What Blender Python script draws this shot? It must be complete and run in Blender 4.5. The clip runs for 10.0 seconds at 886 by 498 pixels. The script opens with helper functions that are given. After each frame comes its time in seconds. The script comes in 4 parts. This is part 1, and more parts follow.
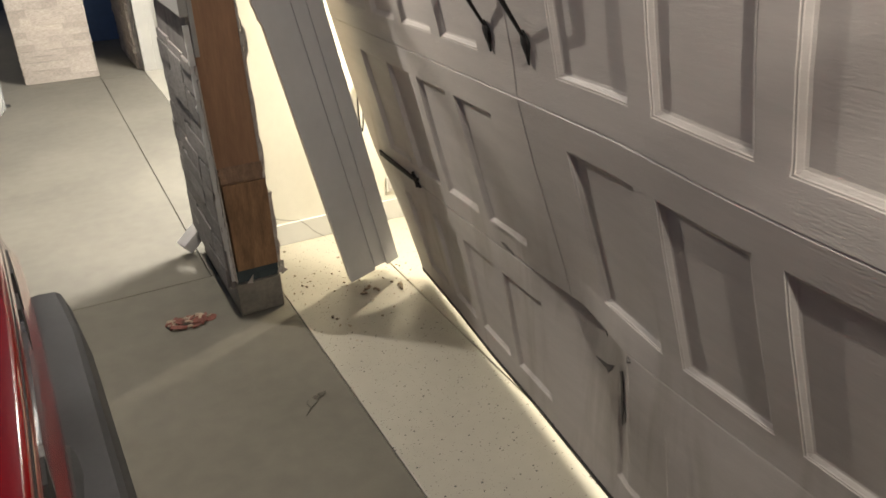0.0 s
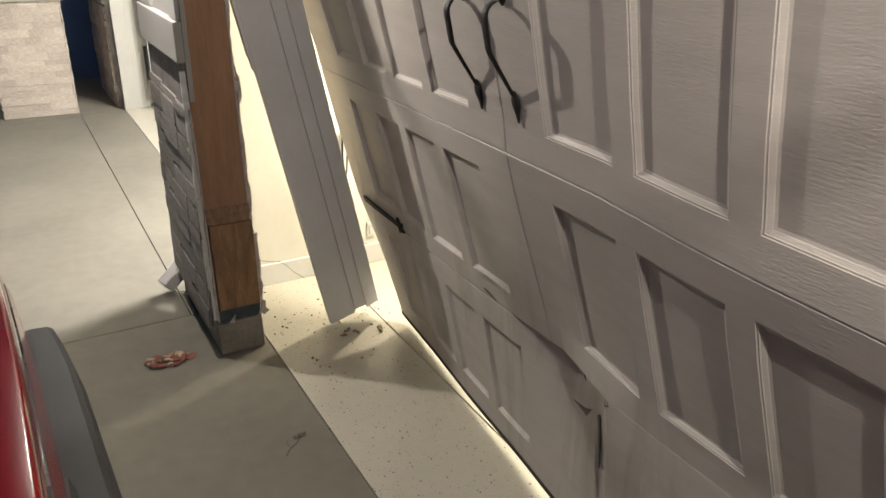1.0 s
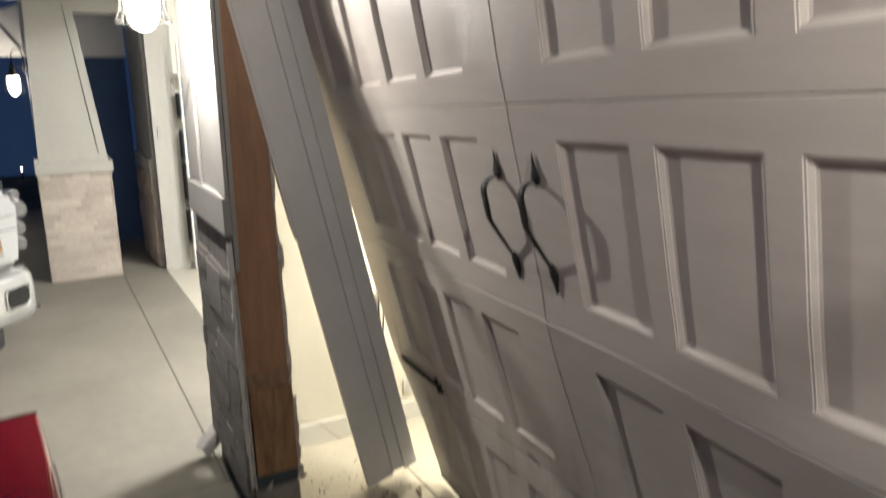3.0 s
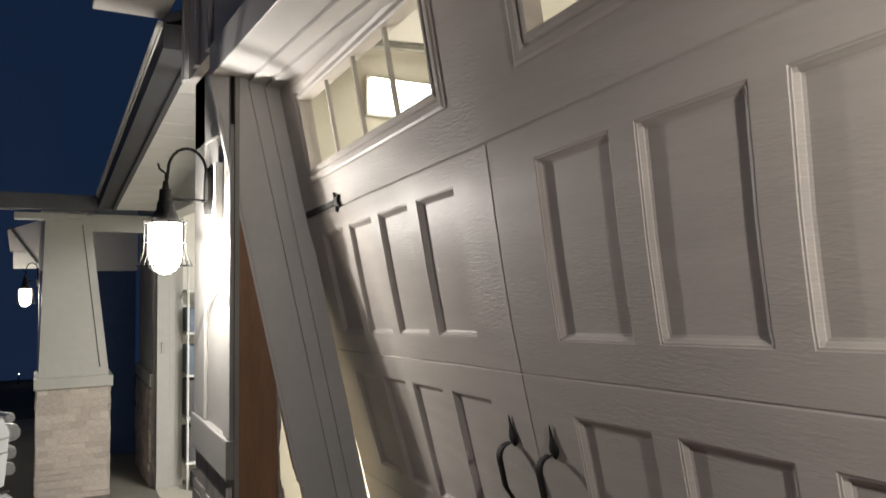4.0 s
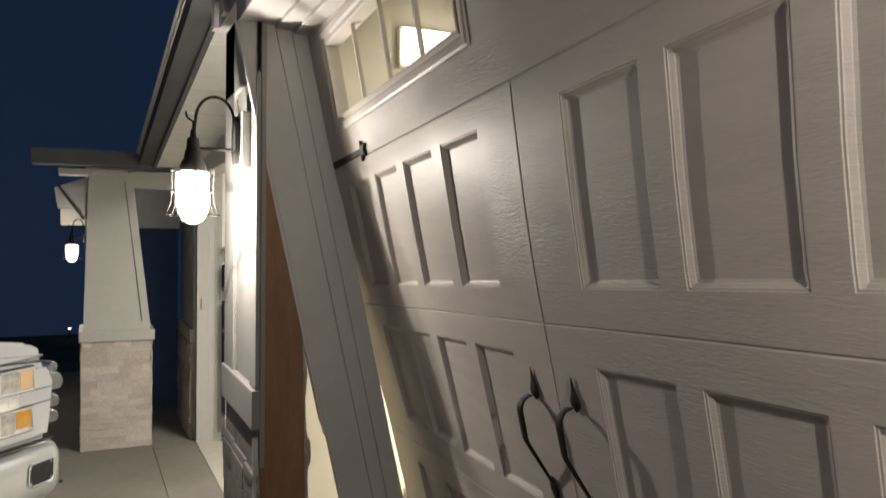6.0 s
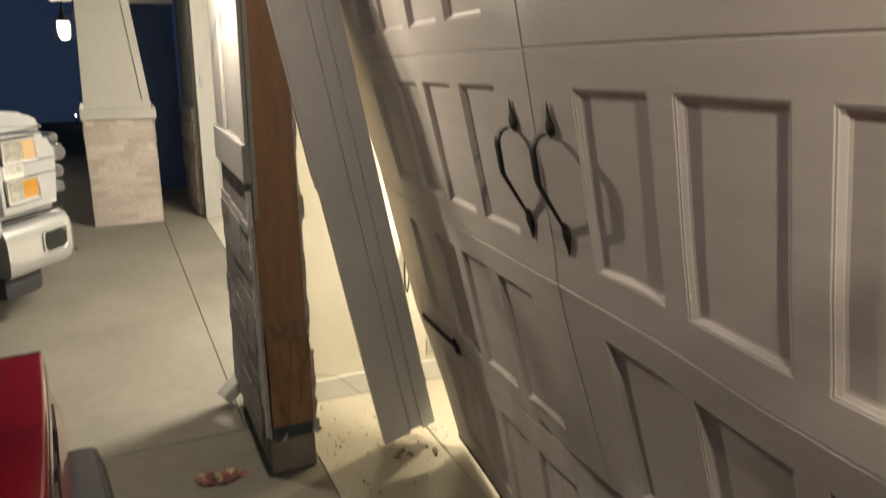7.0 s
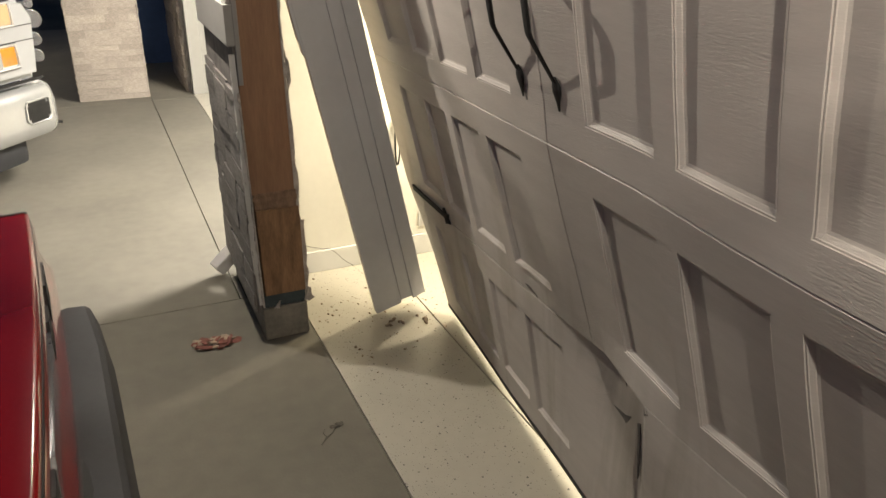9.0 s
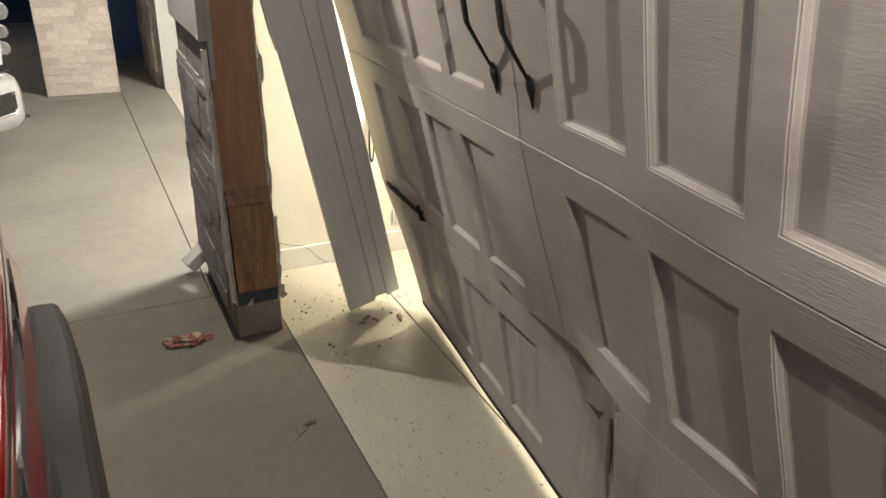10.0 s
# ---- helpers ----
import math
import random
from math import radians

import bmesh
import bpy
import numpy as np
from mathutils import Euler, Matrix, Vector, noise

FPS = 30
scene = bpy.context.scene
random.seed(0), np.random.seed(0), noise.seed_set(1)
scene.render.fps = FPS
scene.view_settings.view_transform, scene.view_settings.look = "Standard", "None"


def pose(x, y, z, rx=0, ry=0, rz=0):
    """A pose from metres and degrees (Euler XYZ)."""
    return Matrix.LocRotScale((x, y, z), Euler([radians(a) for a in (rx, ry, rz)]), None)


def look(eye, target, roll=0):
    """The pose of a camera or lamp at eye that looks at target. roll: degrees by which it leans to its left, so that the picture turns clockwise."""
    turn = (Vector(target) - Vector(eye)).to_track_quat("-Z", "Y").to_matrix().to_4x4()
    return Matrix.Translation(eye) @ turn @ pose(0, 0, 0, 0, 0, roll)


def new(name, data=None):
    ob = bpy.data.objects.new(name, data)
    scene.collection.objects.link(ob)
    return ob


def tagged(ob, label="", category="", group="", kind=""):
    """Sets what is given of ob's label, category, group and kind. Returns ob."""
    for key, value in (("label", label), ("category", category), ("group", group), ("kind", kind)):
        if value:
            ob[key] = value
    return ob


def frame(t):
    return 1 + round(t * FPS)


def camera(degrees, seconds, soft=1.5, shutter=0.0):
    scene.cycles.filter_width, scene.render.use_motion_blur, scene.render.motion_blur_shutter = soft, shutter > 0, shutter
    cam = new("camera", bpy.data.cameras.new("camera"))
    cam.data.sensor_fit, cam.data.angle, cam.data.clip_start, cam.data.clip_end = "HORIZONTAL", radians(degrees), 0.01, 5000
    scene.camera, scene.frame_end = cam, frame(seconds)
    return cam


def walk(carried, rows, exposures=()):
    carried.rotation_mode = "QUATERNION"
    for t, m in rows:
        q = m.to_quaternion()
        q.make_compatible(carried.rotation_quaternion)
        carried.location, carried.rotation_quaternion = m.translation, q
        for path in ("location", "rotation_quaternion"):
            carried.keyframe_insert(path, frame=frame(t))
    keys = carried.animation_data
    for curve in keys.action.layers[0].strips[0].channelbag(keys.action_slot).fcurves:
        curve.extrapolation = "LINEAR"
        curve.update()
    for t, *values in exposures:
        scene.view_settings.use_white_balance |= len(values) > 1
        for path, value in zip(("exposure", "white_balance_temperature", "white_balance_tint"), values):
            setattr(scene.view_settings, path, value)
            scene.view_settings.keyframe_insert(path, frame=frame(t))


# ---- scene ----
cam = camera(61.5, 10.0, shutter=0.5)
PATH = [
    (0, (-0.864, 0.02, 1.653), (-0.026, 1.579, 0.722), -1.1),
    (0.5, (-0.919, -0.014, 1.682), (-0.002, 1.534, 0.809), 0.5),
    (1, (-0.943, -0.02, 1.691), (-0.006, 1.544, 0.868), 1.5),
    (1.5, (-0.959, -0.025, 1.702), (-0.03, 1.559, 0.91), 1.7),
    (2, (-0.974, -0.024, 1.7), (-0.063, 1.587, 0.942), 1.3),
    (2.5, (-0.982, -0.026, 1.716), (-0.086, 1.621, 1.022), 0.3),
    (3, (-0.978, -0.019, 1.765), (-0.049, 1.691, 1.303), -0.8),
    (3.2, (-0.969, -0.018, 1.811), (-0.037, 1.722, 1.49), -1.0),
    (4.3, (-1.018, 0.015, 1.924), (-0.052, 1.763, 2.026), -0.1),
    (4.5, (-1.02, 0.014, 1.918), (-0.059, 1.764, 2.02), 0.0),
    (5, (-1.025, 0.023, 1.886), (-0.094, 1.792, 1.951), 0.1),
    (5.2, (-1.02, 0.028, 1.884), (-0.104, 1.805, 1.938), 0.1),
    (6.3, (-0.902, 0.048, 1.85), (-0.063, 1.859, 1.709), 0.8),
    (6.5, (-0.89, 0.04, 1.803), (-0.058, 1.838, 1.532), 0.7),
    (7, (-0.855, 0.019, 1.727), (-0.052, 1.762, 1.164), 0.6),
    (7.5, (-0.838, -0.004, 1.688), (-0.049, 1.683, 0.958), 0.2),
    (8, (-0.868, -0.008, 1.683), (-0.097, 1.655, 0.883), 0.4),
    (8.5, (-0.898, 0.006, 1.675), (-0.134, 1.657, 0.845), 0.6),
    (9, (-0.842, 0.006, 1.665), (-0.067, 1.643, 0.816), 1.1),
    (9.5, (-0.844, 0.011, 1.657), (-0.043, 1.632, 0.802), 1.5),
    (10, (-0.842, 0.003, 1.664), (-0.006, 1.608, 0.811), 2.1),
]
EXPOSURE = [(0, 0.34, 6600, 10), (2.6, 0.28, 6450, 10), (3.1, 0.05, 6350, 10), (4.3, -0.63, 6350, 10), (5.2, -0.61, 6500, 10), (6.4, -0.63, 7000, 10), (6.9, -0.25, 7500, 10), (7.5, 0.05, 7350, 10), (8.5, 0.21, 7000, 10), (9.3, 0.2, 6850, 10), (10, 0.23, 6700, 10)]
walk(cam, [(t, look(eye, target, roll)) for t, eye, target, roll in PATH], EXPOSURE)

# ---- world and lights ----
world = bpy.data.worlds.new("night")
scene.world = world
world.use_nodes = True
world.node_tree.nodes["Background"].inputs[0].default_value = (0.022, 0.050, 0.125, 1)
world.node_tree.nodes["Background"].inputs[1].default_value = 0.46


def lamp(name, kind, place, power, colour, size=0.1, target=None, sy=None):
    d = bpy.data.lights.new(name, kind)
    d.energy, d.color = power, colour
    if kind == "AREA":
        d.shape, d.size, d.size_y = "RECTANGLE", size, sy or size
    else:
        d.shadow_soft_size = size
    ob = new(name, d)
    ob.matrix_world = look(place, target) if target else Matrix.Translation(place)
    return ob


WARM = (1.0, 0.945, 0.875)
LANTERN = Vector((-0.590, 2.858, 2.027))
LANTERN_R = Vector((-0.53, -0.32, 2.22))
lamp("lantern_bulb_light", "POINT", LANTERN, 66, WARM, 0.006)
lamp("lantern_bulb_light", "POINT", LANTERN_R, 40, (1.0, 0.942, 0.868), 0.006)
lamp("porch_lantern_light", "POINT", (-1.085, 9.05, 1.70), 6, WARM, 0.05)
lamp("bay_light", "AREA", (1.7, 2.1, 2.85), 168, (1.0, 0.935, 0.77), 1.2, (1.7, 2.1, 0), 0.3)
lamp("work_bulb_light", "POINT", (0.68, 3.06, 1.00), 33, (1.0, 0.90, 0.69), 0.02)
lamp("bay_light", "AREA", (1.5, 4.1, 2.85), 385, (1.0, 0.985, 0.955), 1.2, (1.5, 4.1, 0), 0.3)

# ---- materials ----


def mat(name, base, rough=0.6, metal=0.0, vary=0.15, scale=6.0, bump=0.0, bscale=60.0, stretch=(1, 1, 1), coat=0.0, fine=0.5, dark=None, spots=0.0):
    m = bpy.data.materials.new(name)
    m.use_nodes = True
    t = m.node_tree
    b = t.nodes["Principled BSDF"]
    b.inputs["Roughness"].default_value = rough
    b.inputs["Metallic"].default_value = metal
    b.inputs["Coat Weight"].default_value = coat
    co = t.nodes.new("ShaderNodeTexCoord")
    mp = t.nodes.new("ShaderNodeMapping")
    mp.inputs["Scale"].default_value = stretch
    t.links.new(co.outputs["Object"], mp.inputs["Vector"])
    n1 = t.nodes.new("ShaderNodeTexNoise")
    n1.inputs["Scale"].default_value, n1.inputs["Detail"].default_value = scale, 6
    n2 = t.nodes.new("ShaderNodeTexNoise")
    n2.inputs["Scale"].default_value, n2.inputs["Detail"].default_value = scale * 9, 4
    for n in (n1, n2):
        t.links.new(mp.outputs[0], n.inputs["Vector"])
    oi = t.nodes.new("ShaderNodeObjectInfo")
    a = t.nodes.new("ShaderNodeMath")
    a.operation = "MULTIPLY_ADD"
    a.inputs[1].default_value = fine
    t.links.new(n2.outputs[0], a.inputs[0])
    t.links.new(n1.outputs[0], a.inputs[2])
    r = t.nodes.new("ShaderNodeMapRange")
    r.inputs[1].default_value, r.inputs[2].default_value = 0.35 + fine * 0.35, 0.65 + fine * 0.65
    r.inputs[3].default_value, r.inputs[4].default_value = 0.0, 1.0
    t.links.new(a.outputs[0], r.inputs[0])
    mix = t.nodes.new("ShaderNodeMix")
    mix.data_type = "RGBA"
    lo = dark or [c * (1 - vary) for c in base]
    hi = [min(1, c * (1 + vary * 0.6)) for c in base]
    mix.inputs[6].default_value, mix.inputs[7].default_value = (*lo, 1), (*hi, 1)
    t.links.new(r.outputs[0], mix.inputs[0])
    col = mix.outputs[2]
    if spots:
        hv = t.nodes.new("ShaderNodeHueSaturation")
        rr = t.nodes.new("ShaderNodeMapRange")
        rr.inputs[3].default_value, rr.inputs[4].default_value = 1 - spots, 1 + spots
        t.links.new(oi.outputs["Random"], rr.inputs[0])
        t.links.new(rr.outputs[0], hv.inputs["Value"])
        t.links.new(col, hv.inputs["Color"])
        col = hv.outputs[0]
    t.links.new(col, b.inputs["Base Color"])
    if bump:
        n3 = t.nodes.new("ShaderNodeTexNoise")
        n3.inputs["Scale"].default_value, n3.inputs["Detail"].default_value = bscale, 5
        t.links.new(mp.outputs[0], n3.inputs["Vector"])
        bp = t.nodes.new("ShaderNodeBump")
        bp.inputs["Strength"].default_value, bp.inputs["Distance"].default_value = bump, 0.004
        t.links.new(n3.outputs[0], bp.inputs["Height"])
        t.links.new(bp.outputs[0], b.inputs["Normal"])
    return m


def emitter(name, colour, power):
    m = bpy.data.materials.new(name)
    m.use_nodes = True
    b = m.node_tree.nodes["Principled BSDF"]
    b.inputs["Base Color"].default_value = (*colour, 1)
    b.inputs["Emission Color"].default_value = (*colour, 1)
    b.inputs["Emission Strength"].default_value = power
    return m


def glassy(name, colour=(1, 1, 1), rough=0.02):
    m = bpy.data.materials.new(name)
    m.use_nodes = True
    b = m.node_tree.nodes["Principled BSDF"]
    b.inputs["Base Color"].default_value = (*colour, 1)
    b.inputs["Roughness"].default_value = rough
    b.inputs["Transmission Weight"].default_value = 1.0
    b.inputs["IOR"].default_value = 1.02
    return m


DOOR = mat("door_paint", (0.495, 0.458, 0.42), 0.43, vary=0.07, scale=3, bump=0.36, bscale=60, stretch=(1, 1, 9))


def smeared(m, dirt, below):
    """Upright smears of dust and scuffed paint on the lower part of a panel."""
    t = m.node_tree
    b = t.nodes["Principled BSDF"]
    src = b.inputs["Base Color"].links[0].from_socket
    co = [n for n in t.nodes if n.bl_idname == "ShaderNodeTexCoord"][0]
    mp = t.nodes.new("ShaderNodeMapping")
    mp.inputs["Scale"].default_value = (6, 9, 1.6)
    t.links.new(co.outputs["Object"], mp.inputs["Vector"])
    ns = t.nodes.new("ShaderNodeTexNoise")
    ns.inputs["Scale"].default_value, ns.inputs["Detail"].default_value = 1.0, 7
    ns.inputs["Distortion"].default_value = 0.6
    t.links.new(mp.outputs[0], ns.inputs["Vector"])
    r = t.nodes.new("ShaderNodeMapRange")
    r.inputs[1].default_value, r.inputs[2].default_value, r.inputs[4].default_value = 0.50, 0.72, 0.55
    t.links.new(ns.outputs[0], r.inputs[0])
    sp = t.nodes.new("ShaderNodeSeparateXYZ")
    t.links.new(co.outputs["Object"], sp.inputs[0])
    h = t.nodes.new("ShaderNodeMapRange")
    h.inputs[1].default_value, h.inputs[2].default_value = below + 0.25, below - 0.2
    t.links.new(sp.outputs[2], h.inputs[0])
    f = t.nodes.new("ShaderNodeMath")
    f.operation = "MULTIPLY"
    t.links.new(r.outputs[0], f.inputs[0])
    t.links.new(h.outputs[0], f.inputs[1])
    mx = t.nodes.new("ShaderNodeMix")
    mx.data_type = "RGBA"
    mx.inputs[7].default_value = (*dirt, 1)
    t.links.new(f.outputs[0], mx.inputs[0])
    t.links.new(src, mx.inputs[6])
    t.links.new(mx.outputs[2], b.inputs["Base Color"])


grain = [n for n in DOOR.node_tree.nodes if n.bl_idname == "ShaderNodeBump"][0]
grain.inputs["Distance"].default_value = 0.0026
emboss = grain.inputs["Height"].links[0].from_node
emboss.inputs["Scale"].default_value, emboss.inputs["Detail"].default_value, emboss.inputs["Distortion"].default_value = 1.0, 3.0, 0.7
stretched = DOOR.node_tree.nodes.new("ShaderNodeMapping")
stretched.inputs["Scale"].default_value = (40, 40, 270)
DOOR.node_tree.links.new([n for n in DOOR.node_tree.nodes if n.bl_idname == "ShaderNodeTexCoord"][0].outputs["Object"], stretched.inputs["Vector"])
DOOR.node_tree.links.new(stretched.outputs[0], emboss.inputs["Vector"])
patch = DOOR.node_tree.nodes.new("ShaderNodeTexNoise")
patch.inputs["Scale"].default_value, patch.inputs["Detail"].default_value = 3.5, 2
place = [n for n in DOOR.node_tree.nodes if n.bl_idname == "ShaderNodeTexCoord"][0]
DOOR.node_tree.links.new(place.outputs["Object"], patch.inputs["Vector"])
span = DOOR.node_tree.nodes.new("ShaderNodeMapRange")
span.inputs[1].default_value, span.inputs[2].default_value = 0.40, 0.62
span.inputs[3].default_value, span.inputs[4].default_value = 0.16, 0.52
DOOR.node_tree.links.new(patch.outputs[0], span.inputs[0])
DOOR.node_tree.links.new(span.outputs[0], grain.inputs["Strength"])
DOOR.node_tree.nodes["Principled BSDF"].inputs["Specular IOR Level"].default_value = 0.16
smeared(DOOR, (0.27, 0.235, 0.18), 0.75)
# Greige trim lightened for the dim jamb face; extra light sits in the colour.
JAMB = mat("lightened_jamb_trim", (0.555, 0.546, 0.538), 0.45, vary=0.07, scale=3, bump=0.06)
TRIM = mat("greige_trim", (0.51, 0.488, 0.468), 0.45, vary=0.06, scale=3, bump=0.05)
WHITE = mat("white_paint", (0.57, 0.56, 0.53), 0.5, vary=0.06, scale=2, bump=0.04)
# White paint darkened where the bay lamp overlights it; dimming is in the colour.
WHITE_DIM = mat("dimmed_white_paint", (0.32, 0.308, 0.276), 0.5, vary=0.06, scale=2, bump=0.04)
# Greige trim darkened near the lantern; the weaker light is put into the colour.
TRIM_DIM = mat("dimmed_greige_trim", (0.285, 0.275, 0.258), 0.5, vary=0.07, scale=3, bump=0.05)
CREAM = mat("cream_wall", (0.635, 0.612, 0.54), 0.7, vary=0.05, scale=3, bump=0.08)
WOOD_OLD = mat("stained_post_foot", (0.25, 0.138, 0.068), 0.7, vary=0.45, scale=7, bump=0.35, bscale=30, stretch=(5, 5, 0.8))
WOOD = mat("cedar_post", (0.275, 0.148, 0.080), 0.6, vary=0.24, scale=4, bump=0.15, bscale=30, stretch=(5, 5, 0.6))
CONC = mat("concrete", (0.150, 0.136, 0.107), 0.85, vary=0.17, scale=1.6, bump=0.15, bscale=90)
FOOT = mat("footing_concrete", (0.22, 0.20, 0.168), 0.9, vary=0.3, scale=6, bump=0.4, bscale=60)
STONE = mat("grey_ledgestone", (0.235, 0.215, 0.20), 0.85, vary=0.35, scale=9, bump=0.6, bscale=50, spots=0.25)
STONE_C = mat("cream_ledgestone", (0.375, 0.325, 0.28), 0.85, vary=0.28, scale=11, bump=0.4, bscale=50, spots=0.16)
MORTAR_C = mat("cream_mortar", (0.37, 0.315, 0.27), 0.95, vary=0.2, scale=15, bump=0.4)
MORTAR = mat("mortar", (0.20, 0.18, 0.165), 0.95, vary=0.3, scale=15, bump=0.5)
LATH = mat("torn_mortar_edge", (0.44, 0.40, 0.36), 0.95, vary=0.4, scale=20, bump=0.8, bscale=90)
SPLICE = mat("crushed_wood", (0.235, 0.145, 0.09), 0.8, vary=0.4, scale=14, bump=0.6, bscale=50, stretch=(3, 3, 1))
BLACK = mat("black_iron", (0.014, 0.013, 0.012), 0.65, vary=0.3, scale=20, bump=0.3, bscale=120)
BLACK.node_tree.nodes["Principled BSDF"].inputs["Specular IOR Level"].default_value = 0.25
STEEL = mat("galvanised_steel", (0.34, 0.34, 0.33), 0.45, 0.6, vary=0.2, scale=20)
RUBBER = mat("black_rubber", (0.02, 0.02, 0.02), 0.75, vary=0.3, scale=10)
RED = mat("red_car_paint", (0.165, 0.003, 0.004), 0.22, vary=0.06, scale=2, coat=1.0)
RED.node_tree.nodes["Principled BSDF"].inputs["Specular IOR Level"].default_value = 0.06
PLASTIC = mat("grey_plastic", (0.021, 0.021, 0.023), 0.70, vary=0.25, scale=6, bump=0.15, bscale=250)
TRUCKW = mat("white_car_paint", (0.27, 0.27, 0.27), 0.25, vary=0.04, scale=2, coat=0.8)
CHROME = mat("chrome", (0.72, 0.72, 0.72), 0.24, 0.85, vary=0.05)
SILVER = mat("silver_bumper", (0.44, 0.44, 0.435), 0.27, 0.65, vary=0.06)
PALE = mat("pale_amber_lens", (0.36, 0.235, 0.12), 0.15, vary=0.1, scale=30, coat=1.0)
SMOKE = mat("smoked_lens", (0.10, 0.10, 0.095), 0.12, vary=0.3, scale=30, coat=1.0)
AMBER = mat("amber_lens", (0.33, 0.145, 0.008), 0.15, vary=0.1, scale=30, coat=1.0)
LENS = mat("clear_lens", (0.31, 0.295, 0.26), 0.16, 0.35, vary=0.35, scale=26, bump=0.3, bscale=70, coat=1.0)
DARK = mat("dark_fascia", (0.06, 0.06, 0.065), 0.6, vary=0.2, scale=4)
GLASS = glassy("window_glass")
BULB = emitter("lit_bulb", (1.0, 0.90, 0.74), 40)
TUBE = emitter("lit_diffuser", (1.0, 0.92, 0.78), 9)
# Self-lit navy for the backdrop, imitating the dim glow of the night sky.
SKY_GLOW = emitter("night_sky_glow", (0.022, 0.050, 0.125), 0.42)
SKY_GLOW.node_tree.nodes["Principled BSDF"].inputs["Base Color"].default_value = (0.01, 0.012, 0.02, 1)
BLUE = mat("blue_sill_foam", (0.045, 0.062, 0.066), 0.8, vary=0.3, scale=20)
ORANGE = mat("red_stone_chip", (0.17, 0.062, 0.045), 0.9, vary=0.35, scale=30, spots=0.3)
CRUMB = mat("pale_stone_chip", (0.33, 0.25, 0.18), 0.9, vary=0.35, scale=30, spots=0.3)
SOIL = mat("dark_ground", (0.05, 0.055, 0.04), 0.95, vary=0.4, scale=1)
CRACK = mat("crack_line", (0.10, 0.09, 0.07), 0.95, vary=0.2, scale=30)
SCUFF = mat("torn_steel", (0.11, 0.10, 0.09), 0.6, vary=0.5, scale=40, bump=0.5)
YELLOW = mat("yellow_plastic", (0.65, 0.60, 0.03), 0.4, vary=0.1)


def epoxy_material():
    m = mat("flake_epoxy", (0.40, 0.372, 0.305), 0.35, vary=0.08, scale=2, bump=0.03)
    t = m.node_tree
    b = t.nodes["Principled BSDF"]
    src = b.inputs["Base Color"].links[0].from_socket
    co = [n for n in t.nodes if n.bl_idname == "ShaderNodeTexCoord"][0]
    last = src
    for sc, thr, shade in ((62, 0.13, 0.085), (100, 0.125, 0.14), (160, 0.14, 0.22)):
        v = t.nodes.new("ShaderNodeTexVoronoi")
        v.inputs["Scale"].default_value = sc
        t.links.new(co.outputs["Object"], v.inputs["Vector"])
        w = t.nodes.new("ShaderNodeTexWhiteNoise")
        t.links.new(v.outputs["Position"], w.inputs["Vector"])
        th = t.nodes.new("ShaderNodeMath")
        th.operation = "MULTIPLY"
        th.inputs[1].default_value = thr * 2
        pw = t.nodes.new("ShaderNodeMath")
        pw.operation = "POWER"
        pw.inputs[1].default_value = 3.5
        t.links.new(w.outputs["Value"], pw.inputs[0])
        t.links.new(pw.outputs[0], th.inputs[0])
        lt = t.nodes.new("ShaderNodeMath")
        lt.operation = "LESS_THAN"
        t.links.new(v.outputs["Distance"], lt.inputs[0])
        t.links.new(th.outputs[0], lt.inputs[1])
        mx = t.nodes.new("ShaderNodeMix")
        mx.data_type = "RGBA"
        mx.inputs[7].default_value = (shade, shade * 0.95, shade * 0.85, 1)
        t.links.new(lt.outputs[0], mx.inputs[0])
        t.links.new(last, mx.inputs[6])
        last = mx.outputs[2]
    t.links.new(last, b.inputs["Base Color"])
    return m



EPOXY = epoxy_material()

# ---- mesh helpers ----


def box(bm, x0, x1, y0, y1, z0, z1, bevel=0.0, m=None):
    vs = [bm.verts.new((x, y, z)) for x in (x0, x1) for y in (y0, y1) for z in (z0, z1)]
    fs = [bm.faces.new([vs[i] for i in q]) for q in ((0, 1, 3, 2), (4, 6, 7, 5), (0, 4, 5, 1), (2, 3, 7, 6), (0, 2, 6, 4), (1, 5, 7, 3))]
    if bevel:
        es = list({e for f in fs for e in f.edges})
        out = bmesh.ops.bevel(bm, geom=es, offset=bevel, segments=2, affect="EDGES", profile=0.6)
        vs = list({v for f in out["faces"] for v in f.verts} | {v for v in vs if v.is_valid})
    if m is not None:
        bmesh.ops.transform(bm, matrix=m, verts=vs)
    return vs


def prism(bm, outline, axis, a, b):
    """An outline of (p, q) pairs swept along an axis from a to b."""
    def put(p, q, r):
        return {"x": (r, p, q), "y": (p, r, q), "z": (p, q, r)}[axis]
    lo = [bm.verts.new(put(p, q, a)) for p, q in outline]
    hi = [bm.verts.new(put(p, q, b)) for p, q in outline]
    n = len(outline)
    bm.faces.new(lo[::-1])
    bm.faces.new(hi)
    for i in range(n):
        j = (i + 1) % n
        bm.faces.new((lo[i], lo[j], hi[j], hi[i]))
    return lo + hi


